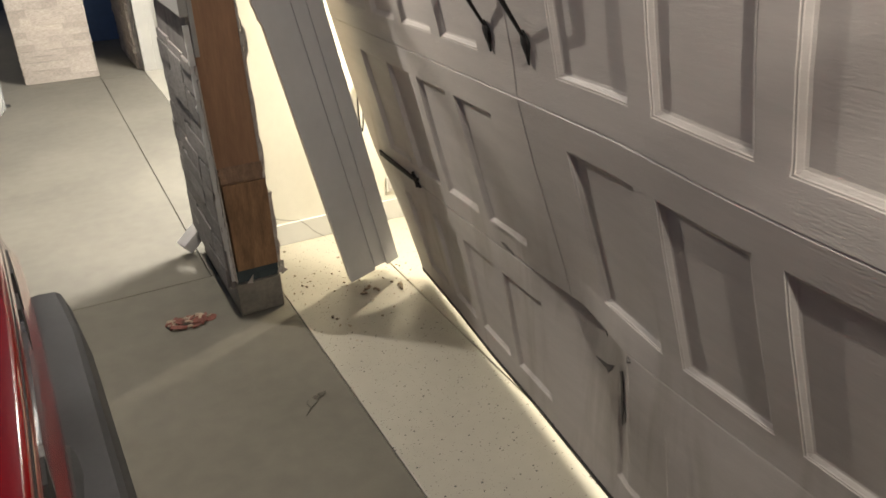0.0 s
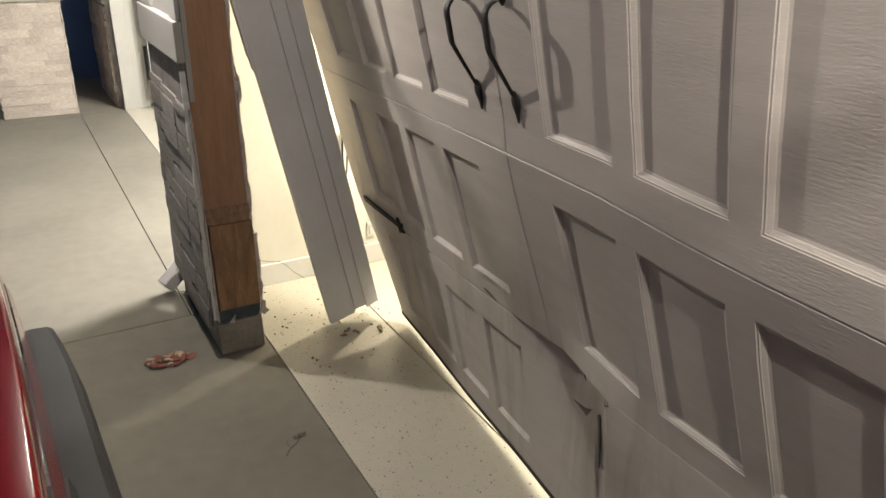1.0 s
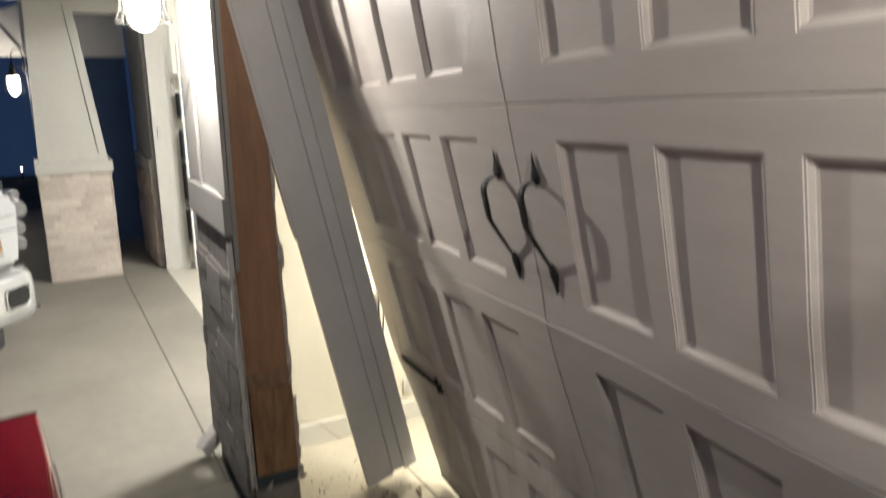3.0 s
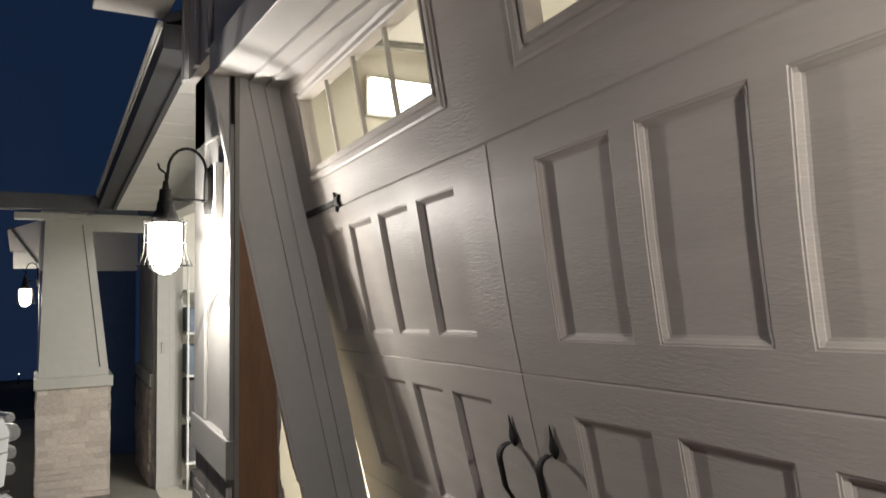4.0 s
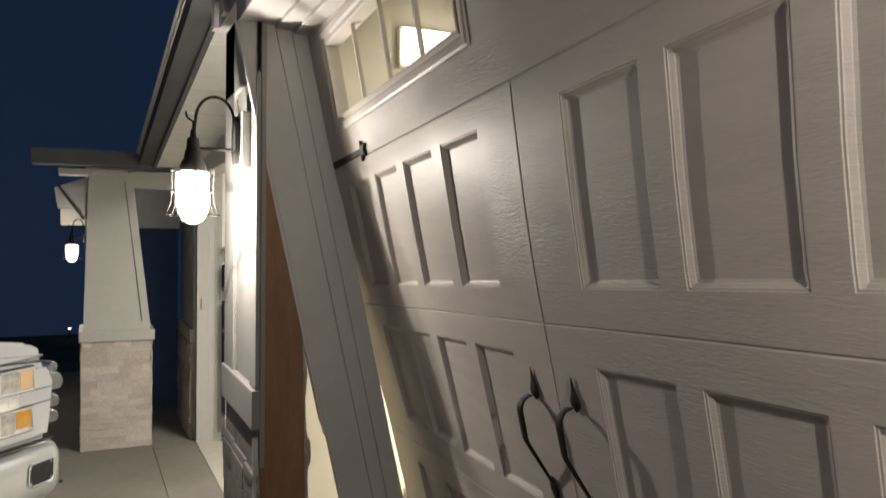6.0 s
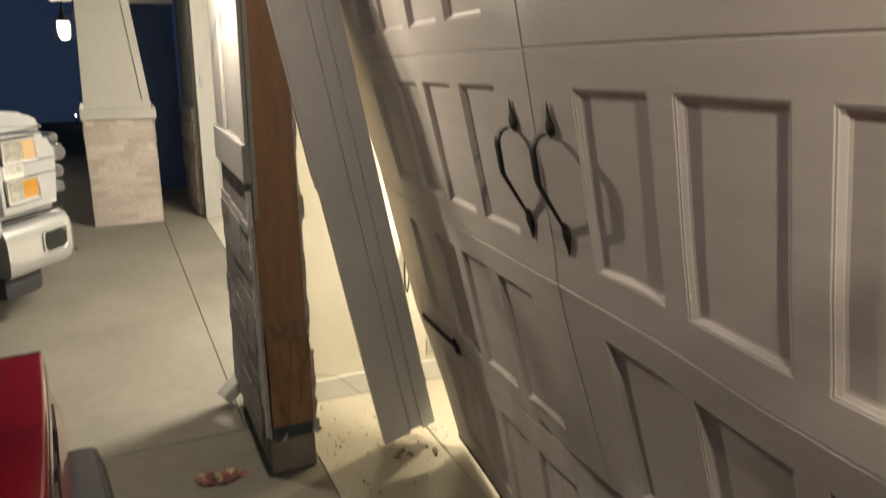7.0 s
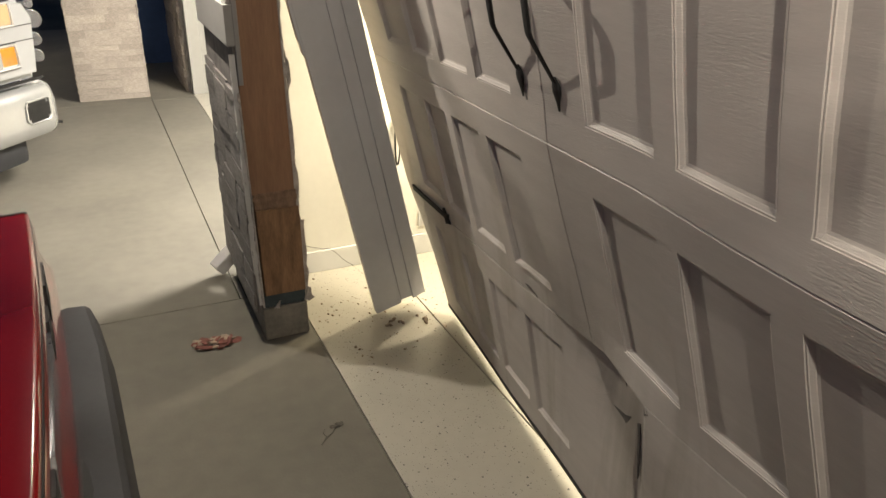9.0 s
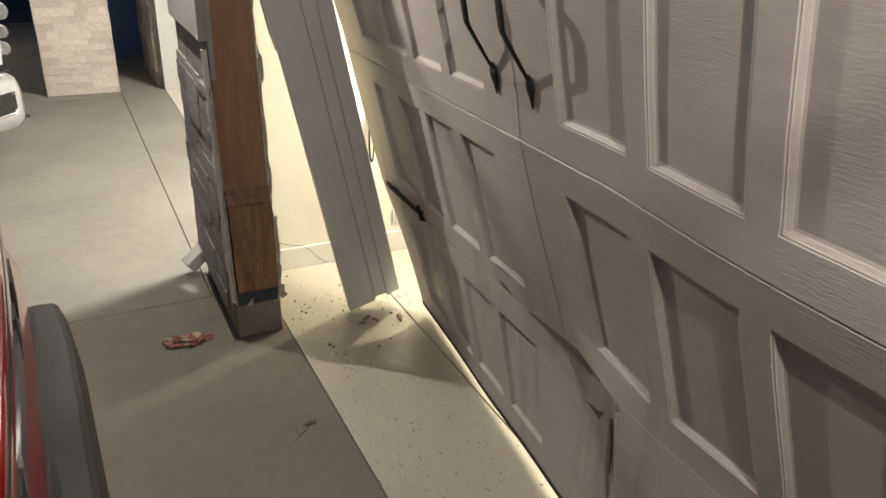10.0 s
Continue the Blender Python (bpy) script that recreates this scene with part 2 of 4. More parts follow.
def tube(bm, pts, rad, seg=10):
    """A round bar through points; rad is a number or one per point."""
    pts = [Vector(p) for p in pts]
    rings = []
    for i, p in enumerate(pts):
        d = (pts[min(i + 1, len(pts) - 1)] - pts[max(i - 1, 0)]).normalized()
        u = d.orthogonal().normalized() if i == 0 else (u - d * u.dot(d)).normalized()
        v = d.cross(u)
        r = rad if isinstance(rad, (int, float)) else rad[i]
        rings.append([bm.verts.new(p + (u * math.cos(k * math.tau / seg) + v * math.sin(k * math.tau / seg)) * r) for k in range(seg)])
    for a, b in zip(rings, rings[1:]):
        for k in range(seg):
            bm.faces.new((a[k], a[(k + 1) % seg], b[(k + 1) % seg], b[k]))
    bm.faces.new(rings[0][::-1])
    bm.faces.new(rings[-1])


def spun(bm, profile, centre, seg=24):
    """A turned shape about a vertical axis from (radius, height) pairs."""
    c = Vector(centre)
    rings = [[bm.verts.new(c + Vector((r * math.cos(k * math.tau / seg), r * math.sin(k * math.tau / seg), h))) for k in range(seg)] for r, h in profile]
    for a, b in zip(rings, rings[1:]):
        for k in range(seg):
            bm.faces.new((a[k], a[(k + 1) % seg], b[(k + 1) % seg], b[k]))
    bm.faces.new(rings[0][::-1])
    bm.faces.new(rings[-1])


def link(name, bm, material, smooth=False, sharp=35):
    bmesh.ops.recalc_face_normals(bm, faces=bm.faces)
    me = bpy.data.meshes.new(name)
    bm.to_mesh(me)
    bm.free()
    me.materials.append(material)
    if smooth:
        me.shade_smooth()
        me.set_sharp_from_angle(angle=radians(sharp))
    return new(name, me)


def part(name, bm, material, parent, label="", smooth=False, sharp=35):
    ob = link(name, bm, material, smooth, sharp)
    ob.parent = parent
    if not parent.parent:
        ob.matrix_parent_inverse = Matrix.Translation(-Vector(parent.location))
    if label:
        ob["label"] = label
    return ob


def thing(name, place, label, category, group="", kind=""):
    ob = new(name)
    ob.empty_display_size = 0.1
    ob.location = place
    ob.matrix_world = Matrix.Translation(place)
    return tagged(ob, label, category, group, kind)


def solid(name, dims, material, label="", category="", kind="structure", bevel=0.0):
    bm = bmesh.new()
    box(bm, *dims, bevel)
    return tagged(link(name, bm, material), label, category, "", kind)


def rough_edges(bm, verts, amount, seed=1):
    rnd = random.Random(seed)
    for v in verts:
        v.co += Vector((rnd.uniform(-1, 1), rnd.uniform(-1, 1), rnd.uniform(-1, 1))) * amount


# ---- ground ----
solid("ground", (-400, 400, -400, 600, -0.6, -0.12), SOIL, "dark night ground round the house", "ground")

# ---- garage door, pushed in at the foot ----
MID, HALF, REACH = 1.365, 1.222, 1.275
PUSH = ((1.2, 0.056, 1.06), (1.75, 0.032, 1.06), (2.2, 0.012, 1.06), (2.75, 0.004, 1.06))


# depth of the fold along the lip of the second section, and just above it
LIP = ((0.0, 0.050), (0.87, 0.052), (0.96, 0.052), (1.06, 0.056), (1.26, 0.102), (1.45, 0.098), (1.75, 0.099), (2.05, 0.107), (2.70, 0.138))
FOLD = ((0.0, 0.044), (0.87, 0.050), (0.943, 0.053), (1.155, 0.083), (1.26, 0.094), (1.45, 0.090), (1.75, 0.094), (2.05, 0.104), (2.70, 0.137))
# how far each height is racked along the door, and how much it sags less than its neighbours
RACK = ((0.9, 0.0), (1.0, -0.005), (1.1, -0.013), (1.18, -0.016), (1.30, -0.003), (1.54, 0.012), (1.72, 0.021), (1.86, 0.020), (2.06, 0.009), (2.2, 0.0))
LIFT = ((0.9, 0.0), (1.1, 0.010), (1.65, 0.018), (2.04, 0.004), (2.13, 0.0))


def along(table, y):
    for (a, p), (b, q) in zip(table, table[1:]):
        if y <= b:
            return p + (q - p) * max(0.0, (y - a) / (b - a))
    return table[-1][1]


def push(y, z):
    """How far the blow drove the door in; each section stays straight from joint to joint."""
    if z < 0.65:
        w = max(0.0, (z - 0.1) / 0.55)
        return 0.106 * max(0.0, y - 0.75) * (1 - w) + along(LIP, y) * w
    if z < 0.73:
        w = (z - 0.65) / 0.08
        return along(LIP, y) * (1 - w) + along(FOLD, y) * w
    if z < 1.189:
        w = (z - 0.73) / 0.459
        return along(FOLD, y) * (1 - w) + 0.0565 * max(0.0, y - 0.75) ** 1.06 * w
    for (za, a, p), (zb, b, q) in zip(PUSH, PUSH[1:]):
        if z <= zb or zb == 2.75:
            w = max(0, min(1, (z - za) / (zb - za)))
            return (a + (b - a) * w) * max(0.0, y - 0.75) ** (p + (q - p) * w)


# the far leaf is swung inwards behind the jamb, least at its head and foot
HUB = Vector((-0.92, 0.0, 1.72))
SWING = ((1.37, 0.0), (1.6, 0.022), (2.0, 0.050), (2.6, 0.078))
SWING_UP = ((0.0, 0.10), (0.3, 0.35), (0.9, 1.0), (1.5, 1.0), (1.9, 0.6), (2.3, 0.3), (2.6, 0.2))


def tent(w, a, b, c, d):
    return max(0.0, min((w - a) / (b - a), 1.0, (d - w) / (d - c)))


def bent(y, v, out):
    """The place on the bent door of a point of the flat one: along it, up it, and out towards the street."""
    z = 0.106 + v * 0.995
    # the far margin is drawn out behind the jamb
    y += 0.075 * max(0.0, (y - 2.48) / 0.16) * tent(z, 0.35, 0.75, 1.75, 2.2)
    y += along(RACK, v) - 0.10 * max(0.0, 1.2 - z)
    z += along(LIFT, v) * (y - 0.8)
    x = -0.167 * (z - 1.27) + push(y, z)
    x -= 0.020 * tent(z, 0.70, 1.18, 1.20, 1.62) * max(0.0, min(1.0, (1.05 - y) / 0.45))
    if v < 0.539:
        x += 0.046 * tent(y, 1.05, 1.09, 1.24, 1.50) * max(0.0, (z - 0.1) / 0.54)
    x += 0.010 * tent(y, 1.52, 1.59, 1.61, 1.67) * tent(z, 0.62, 0.69, 0.70, 0.74)
    x += 0.004 * noise.noise((y * 3, z * 3, 4)) * max(0, min(1, (1.4 - z)))
    low = 0.036 * min(1.0, max(0.0, z) / 1.2) ** 2.2 if y > 1.0 else 0.005
    sag = low + (0.076 - low) * max(0.0, min(1.0, (z - 1.27) / 0.55))
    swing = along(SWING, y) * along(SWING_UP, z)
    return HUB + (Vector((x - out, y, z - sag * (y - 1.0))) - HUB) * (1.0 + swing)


SECTIONS = ((-0.022, 0.538), (0.540, 1.088), (1.088, 1.612), (1.612, 2.132), (2.132, 2.660))
PANELS = [(MID - 0.163 - 0.2865 * k - 0.226, MID - 0.163 - 0.2865 * k) for k in range(4)]
PANELS += [(MID + 0.164, MID + 0.367), (MID + 0.422, MID + 0.620), (MID + 0.671, MID + 0.855), (MID + 0.910, MID + 1.105)]
WINDOWS = [(MID + 0.167, MID + 1.133), (MID - 1.133, MID - 0.167)]
RIM = ((0.0, 0.0), (0.001, -0.0022), (0.0042, -0.0024), (0.0052, -0.0045), (0.0115, -0.0098), (0.0125, -0.0114), (0.0175, -0.0134), (0.029, -0.0134))


def rim(d):
    if d <= 0:
        return 0.0
    for (a, p), (b, q) in zip(RIM, RIM[1:]):
        if d <= b:
            return p + (q - p) * (d - a) / (b - a)
    return RIM[-1][1]


def lines(lo, hi, spans, step, more=()):
    at = {lo, hi, lo + 0.003, hi - 0.003, *more}
    for a, b in spans:
        for d, _ in RIM:
            at |= {a + d, b - d}
    n = int((hi - lo) / step)
    for k in range(1, n):
        w = lo + (hi - lo) * k / n
        if all(abs(w - q) > 0.012 for q in at):
            at.add(w)
    return sorted(at)


def section(index, door):
    lo, hi = SECTIONS[index]
    top = index == 4
    rects = [(a, b, lo + 0.131, lo + 0.429) for a, b in WINDOWS] if top else [(a, b, lo + (0.078 if index else 0.108), hi - (0.098, 0.078, 0.078, 0.068)[index]) for a, b in PANELS]
    us = lines(MID - HALF, MID + REACH, [(r[0], r[1]) for r in rects], 0.04, (MID - 0.004, MID - 0.002, MID + 0.002, MID + 0.004) + ((0.990, 1.005, 1.105, 1.120, 1.135, 1.150, 1.205, 1.300, 1.315, 1.330) if index < 2 else ()))
    vs = lines(lo, hi, [(rects[0][2], rects[0][3])], 0.05)
    bm = bmesh.new()

    def relief(u, v):
        h = 0.0
        for a, b, c, e in rects:
            d = min(u - a, b - u, v - c, e - v)
            h += rim(d) * (1.0 if index else 0.85 if a > 1.5 else 0.6 * max(0.0, min(1.0, (e - v) / 0.22)))
        if abs(u - MID) < 0.003 and not top:
            h -= (0.0, 0.0013, 0.0016, 0.0018)[index]
        edge = hi - v if index == 1 and u < 1.2 else min(v - lo, hi - v)
        if edge < 0.002:
            h -= 0.0012 if index == 0 else 0.0035
        return h
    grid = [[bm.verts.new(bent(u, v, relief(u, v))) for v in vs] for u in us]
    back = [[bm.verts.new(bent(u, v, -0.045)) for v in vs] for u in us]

    def hole(i, j):
        if not top:
            return False
        u, v = (us[i] + us[i + 1]) / 2, (vs[j] + vs[j + 1]) / 2
        return any(min(u - a, b - u, v - c, e - v) > 0.03 for a, b, c, e in rects)
    for i in range(len(us) - 1):
        for j in range(len(vs) - 1):
            if hole(i, j):
                continue
            bm.faces.new((grid[i][j], grid[i][j + 1], grid[i + 1][j + 1], grid[i + 1][j]))
            bm.faces.new((back[i][j], back[i + 1][j], back[i + 1][j + 1], back[i][j + 1]))
    seen = {}
    for f in bm.faces:
        for e in f.edges:
            seen[e] = seen.get(e, 0) + 1
    pair = {}
    for i in range(len(us)):
        for j in range(len(vs)):
            pair[grid[i][j]] = back[i][j]
    for e in [e for e, n in seen.items() if n == 1 and e.verts[0] in pair]:
        a, b = e.verts
        bm.faces.new((a, b, pair[b], pair[a]))
    loose = [v for v in bm.verts if not v.link_faces]
    bmesh.ops.delete(bm, geom=loose, context="VERTS")
    sec = part("section", bm, DOOR, door, "", True, 9)
    if top:
        for a, b, c, e in rects:
            a, b, c, e = a + 0.031, b - 0.031, c + 0.031, e - 0.031
            g = bmesh.new()
            loops = []
            for d, o in ((0.0, -0.016), (0.0, 0.001), (0.004, 0.004), (0.011, 0.004), (0.016, -0.001), (0.021, 0.0), (0.027, 0.0065), (0.043, 0.0075), (0.050, 0.005), (0.052, -0.001)):
                rect = [(a - d, c - d), (a + (b - a) / 3, c - d), (a + (b - a) * 2 / 3, c - d), (b + d, c - d), (b + d, e + d), (a + (b - a) * 2 / 3, e + d), (a + (b - a) / 3, e + d), (a - d, e + d)]
                loops.append([g.verts.new(bent(u, v, o)) for u, v in rect])
            for p, q in zip(loops, loops[1:]):
                for i in range(8):
                    g.faces.new((p[i], p[(i + 1) % 8], q[(i + 1) % 8], q[i]))
            bmesh.ops.recalc_face_normals(g, faces=g.faces)
            part("window_frame", g, DOOR, sec)
            for k in range(4):
                u0, u1 = a + (b - a) * k / 4, a + (b - a) * (k + 1) / 4
                g = bmesh.new()
                fr = [g.verts.new(bent(u, v, o)) for o in (-0.017, -0.020) for u, v in ((u0, c), (u1, c), (u1, e), (u0, e))]
                for q in ((0, 1, 2, 3), (7, 6, 5, 4), (0, 4, 5, 1), (1, 5, 6, 2), (2, 6, 7, 3), (3, 7, 4, 0)):
                    g.faces.new([fr[i] for i in q])
                pane = part("pane", g, GLASS, sec, "clear window pane")
                pane.visible_shadow = False
                if k:
                    g = bmesh.new()
                    w = 0.0042
                    fr = [g.verts.new(bent(u, v, o)) for o in (-0.011, -0.024) for u, v in ((u0 - w, c), (u0 + w, c), (u0 + w, e), (u0 - w, e))]
                    for q in ((0, 1, 2, 3), (7, 6, 5, 4), (0, 4, 5, 1), (1, 5, 6, 2), (2, 6, 7, 3), (3, 7, 4, 0)):
                        g.faces.new([fr[i] for i in q])
                    part("muntin", g, DOOR, sec)
    return sec


door = thing("garage_door", bent(MID, 0, 0), "greige panelled carriage-style garage door, buckled and pushed in at the foot", "garage door")
for index in range(5):
    section(index, door)


def handle(y):
    v0, v1 = 1.194, 1.486
    bm = bmesh.new()
    # bowed grip
    rings = []
    for k in range(25):
        s = k / 24
        bow = s / 0.48 if s < 0.48 else 1.0 if s < 0.80 else math.sqrt(max(0.0, 1 - ((s - 0.80) / 0.205) ** 2))
        r = 0.0084 + 0.0040 * min(1, s / 0.65)
        rings.append([bm.verts.new(bent(y + 0.012 * bow + r * math.cos(a), v0 + 0.046 + (v1 - v0 - 0.091) * s, 0.008 + 0.038 * min(1, bow) + 0.42 * r * math.sin(a))) for a in [q * math.tau / 8 for q in range(8)]])
    for a, b in zip(rings, rings[1:]):
        for i in range(8):
            bm.faces.new((a[i], a[(i + 1) % 8], b[(i + 1) % 8], b[i]))
    bm.faces.new(rings[0][::-1])
    bm.faces.new(rings[-1])
    bmesh.ops.recalc_face_normals(bm, faces=bm.faces)
    grip = part("grip", bm, BLACK, door, "black wrought-iron grip", True)
    for v, s in ((v1, 1), (v0, -1)):
        g = bmesh.new()
        shape = ((0.000, 0.0030), (0.004, 0.0062), (0.010, 0.0108), (0.017, 0.0128), (0.024, 0.0118), (0.033, 0.0085), (0.043, 0.0052), (0.056, 0.0032), (0.068, 0.0012))
        if s < 0:
            shape = ((0.000, 0.0035), (0.005, 0.0060), (0.011, 0.0100), (0.020, 0.0126), (0.030, 0.0122), (0.040, 0.0090), (0.050, 0.0058), (0.060, 0.0042), (0.066, 0.0028))
        rings = []
        for h, r in shape:
            rings.append([g.verts.new(bent(y + (1.3 if s > 0 else 1.2) * r * math.cos(a), v - s * 0.056 + s * h * 1.1, max(0.0, 0.004 + 0.55 * r * math.sin(a)))) for a in [q * math.tau / 10 for q in range(10)]])
        for a, b in zip(rings, rings[1:]):
            for i in range(10):
                g.faces.new((a[i], a[(i + 1) % 10], b[(i + 1) % 10], b[i]))
        g.faces.new(rings[0][::-1])
        g.faces.new(rings[-1])
        bmesh.ops.recalc_face_normals(g, faces=g.faces)
        part("spade_end", g, BLACK, grip, "", True)


us = [MID - HALF + (HALF + REACH) * k / 60 for k in range(61)]
g = bmesh.new()
ring = [[g.verts.new(bent(u, v, o)) for v, o in ((-0.008, 0.0025), (-0.027, 0.0025), (-0.027, -0.047), (-0.008, -0.047))] for u in us]
for a, b in zip(ring, ring[1:]):
    for i in range(4):
        g.faces.new((a[i], b[i], b[(i + 1) % 4], a[(i + 1) % 4]))
g.faces.new(ring[0])
g.faces.new(ring[-1][::-1])
part("bottom_seal", g, RUBBER, door, "black rubber bottom seal")

handle(MID + 0.090)
handle(MID - 0.072)


def strap(v):
    bm = bmesh.new()
    ys = [MID + HALF - 0.01 - 0.29 * k / 8 for k in range(9)]
    lo = [bm.verts.new(bent(y, v - 0.011 + 0.003 * k / 8, 0.009)) for k, y in enumerate(ys)]
    hi = [bm.verts.new(bent(y, v + 0.011 - 0.003 * k / 8, 0.009)) for k, y in enumerate(ys)]
    lb = [bm.verts.new(bent(y, v - 0.011 + 0.003 * k / 8, 0.0)) for k, y in enumerate(ys)]
    hb = [bm.verts.new(bent(y, v + 0.011 - 0.003 * k / 8, 0.0)) for k, y in enumerate(ys)]
    for k in range(8):
        for a, b in ((lo, hi), (hi, hb), (hb, lb), (lb, lo)):
            bm.faces.new((a[k], a[k + 1], b[k + 1], b[k]))
    bm.faces.new((lo[0], hi[0], hb[0], lb[0]))
    bm.faces.new((lo[8], lb[8], hb[8], hi[8]))
    st = part("strap_hinge", bm, BLACK, door, "black decorative strap hinge")
    g = bmesh.new()
    c = ys[-1] - 0.012
    ring = [(r * math.cos(a), r * math.sin(a)) for r, a in [((0.034, 0.014)[k % 2], k * math.tau / 10) for k in range(10)]]
    f = [g.verts.new(bent(c + p, v + q, 0.010)) for p, q in ring]
    b = [g.verts.new(bent(c + p, v + q, 0.0)) for p, q in ring]
    top = g.verts.new(bent(c, v, 0.013))
    for i in range(10):
        g.faces.new((f[i], f[(i + 1) % 10], top))
        g.faces.new((f[i], b[i], b[(i + 1) % 10], f[(i + 1) % 10]))
    bmesh.ops.recalc_face_normals(g, faces=g.faces)
    part("star_end", g, BLACK, st)


strap(2.148)
strap(0.552)



def torn(points, name="torn_skin"):
    """A dark ragged tear lying on the bent skin."""
    g = bmesh.new()
    f = [g.verts.new(bent(y, v, 0.0015)) for y, v in points]
    b = [g.verts.new(bent(y, v, -0.002)) for y, v in points]
    g.faces.new(f)
    g.faces.new(b[::-1])
    n = len(points)
    for i in range(n):
        g.faces.new((f[i], b[i], b[(i + 1) % n], f[(i + 1) % n]))
    part(name, g, SCUFF, door, "dark torn steel skin")


torn([(1.150, 0.536), (1.120, 0.537), (1.098, 0.533), (1.092, 0.520), (1.106, 0.512), (1.112, 0.522), (1.128, 0.528)])
torn([(1.275, 0.495), (1.268, 0.488), (1.262, 0.470), (1.271, 0.478)])
torn([(1.70, 0.560), (1.680, 0.563), (1.655, 0.554), (1.635, 0.548), (1.66, 0.545), (1.685, 0.552)])
torn([(1.655, 0.549), (1.645, 0.549), (1.632, 0.5425), (1.640, 0.5425)])

torn([(1.198, 0.412), (1.186, 0.420), (1.182, 0.400), (1.180, 0.340), (1.178, 0.272), (1.181, 0.262), (1.186, 0.300), (1.189, 0.350), (1.193, 0.392)], "torn_slot")
torn([(1.318, 0.378), (1.286, 0.386), (1.258, 0.392), (1.228, 0.408), (1.240, 0.388), (1.252, 0.372), (1.266, 0.376), (1.290, 0.377)])

# steel track and rails inside
for y in (MID + HALF + 0.085, MID - HALF - 0.05):
    tr = thing("door_track", (0.4, y, 2.86), "galvanised garage door track hung from the ceiling", "door track", "door tracks")
    g = bmesh.new()
    tube(g, [(-0.075, y, 2.69), (-0.05, y, 2.735), (0.0, y, 2.775), (0.07, y, 2.805), (0.16, y, 2.82), (0.42, y, 2.835), (1.4, y, 2.85), (3.0, y, 2.87)], 0.019, 8)
    part("rail", g, STEEL, tr, "galvanised steel rail", True)
    g = bmesh.new()
    box(g, 1.8, 1.84, y - 0.02, y + 0.02, 2.88, 2.999)
    part("hanger", g, STEEL, tr)

# ---- loose jamb, kicked in at the foot ----
jamb = thing("door_jamb", (0.12, 2.68, 0.0), "greige stepped door jamb torn loose and leaning inward", "door jamb")
LEANM = Matrix.Translation((-0.462, 0, 2.625)) @ Matrix.Rotation(radians(-12.45), 4, "Y")
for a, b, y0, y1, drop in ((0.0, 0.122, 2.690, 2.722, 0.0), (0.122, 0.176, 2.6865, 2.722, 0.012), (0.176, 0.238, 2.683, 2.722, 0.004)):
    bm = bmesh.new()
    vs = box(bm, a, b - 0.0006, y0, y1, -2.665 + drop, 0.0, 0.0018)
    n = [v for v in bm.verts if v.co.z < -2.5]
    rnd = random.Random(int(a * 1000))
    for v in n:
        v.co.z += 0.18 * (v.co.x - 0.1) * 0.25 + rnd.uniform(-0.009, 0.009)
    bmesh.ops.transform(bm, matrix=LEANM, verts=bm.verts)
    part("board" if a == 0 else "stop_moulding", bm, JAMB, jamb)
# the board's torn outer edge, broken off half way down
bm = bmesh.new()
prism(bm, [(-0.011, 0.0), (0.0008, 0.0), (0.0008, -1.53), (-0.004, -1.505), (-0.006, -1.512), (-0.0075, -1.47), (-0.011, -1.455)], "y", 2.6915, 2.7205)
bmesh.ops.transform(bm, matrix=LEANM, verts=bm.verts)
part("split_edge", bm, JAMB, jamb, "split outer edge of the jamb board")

# ---- concrete and garage floor ----
bm = bmesh.new()
box(bm, -14, 6.3, -9, 16, -0.115, -0.014)
tagged(link("pavement", bm, SOIL), "dark compacted bed under the slabs", "ground", "", "structure")
drive = thing("driveway", (-2, 3, 0), "pale broom-finished concrete driveway with sawn joints", "driveway", "", "structure")
SLABS = ((-5.2, -0.1680, -2.5, 3.088), (-5.2, -0.4045, 3.0935, 7.05), (-0.400, -0.0325, 3.34, 7.05), (-0.400, -0.374, 3.0935, 3.336), (-5.2, -0.4045, 7.055, 11.5), (-0.400, 0.30, 7.058, 11.5), (-13, -5.208, -2.5, 3.088), (-13, -5.208, 3.096, 11.5), (-13, -0.173, -8.8, -2.508))
for s in SLABS:
    g = bmesh.new()
    box(g, *s, -0.11, 0.0, 0.003)
    part("slab", g, CONC, drive)
garage_floor = thing("garage_floor", (1, 1, 0), "cream epoxy garage floor with dark flakes", "floor", "", "structure")
for s in ((-0.165, 0.343, -0.7, 3.22), (0.349, 6.0, -0.7, 3.22), (-0.03, 6.0, 3.34, 7.3)):
    g = bmesh.new()
    box(g, *s, -0.11, 0.002, 0.002)
    part("slab", g, EPOXY, garage_floor)

# ---- garage shell ----
solid("wall_side", (-0.15, 6.0, 3.22, 3.34, 0.0, 3.0), CREAM, "cream painted side wall, cracked near its foot", "wall")
solid("wall_back", (6.0, 6.12, -0.82, 7.42, 0.0, 3.0), CREAM, "cream painted back wall", "wall")
solid("wall_south", (-0.06, 6.0, -0.82, -0.70, 0.0, 3.0), CREAM, "cream painted side wall", "wall")
solid("wall_far", (0.18, 6.0, 7.30, 7.42, 0.0, 3.0), CREAM, "cream painted far wall of the next bay", "wall")
solid("ceiling", (-0.20, 6.12, -0.82, 7.42, 3.0, 3.1), WHITE, "white garage ceiling", "ceiling")
solid("baseboard", (-0.15, 6.0, 3.207, 3.2195, 0.002, 0.112), WHITE, "white painted baseboard", "baseboard", bevel=0.003)

# head of the opening and the wall over it
head = thing("door_head", (-0.35, 1.4, 2.62), "greige stepped head of the garage opening", "door frame", "", "structure")
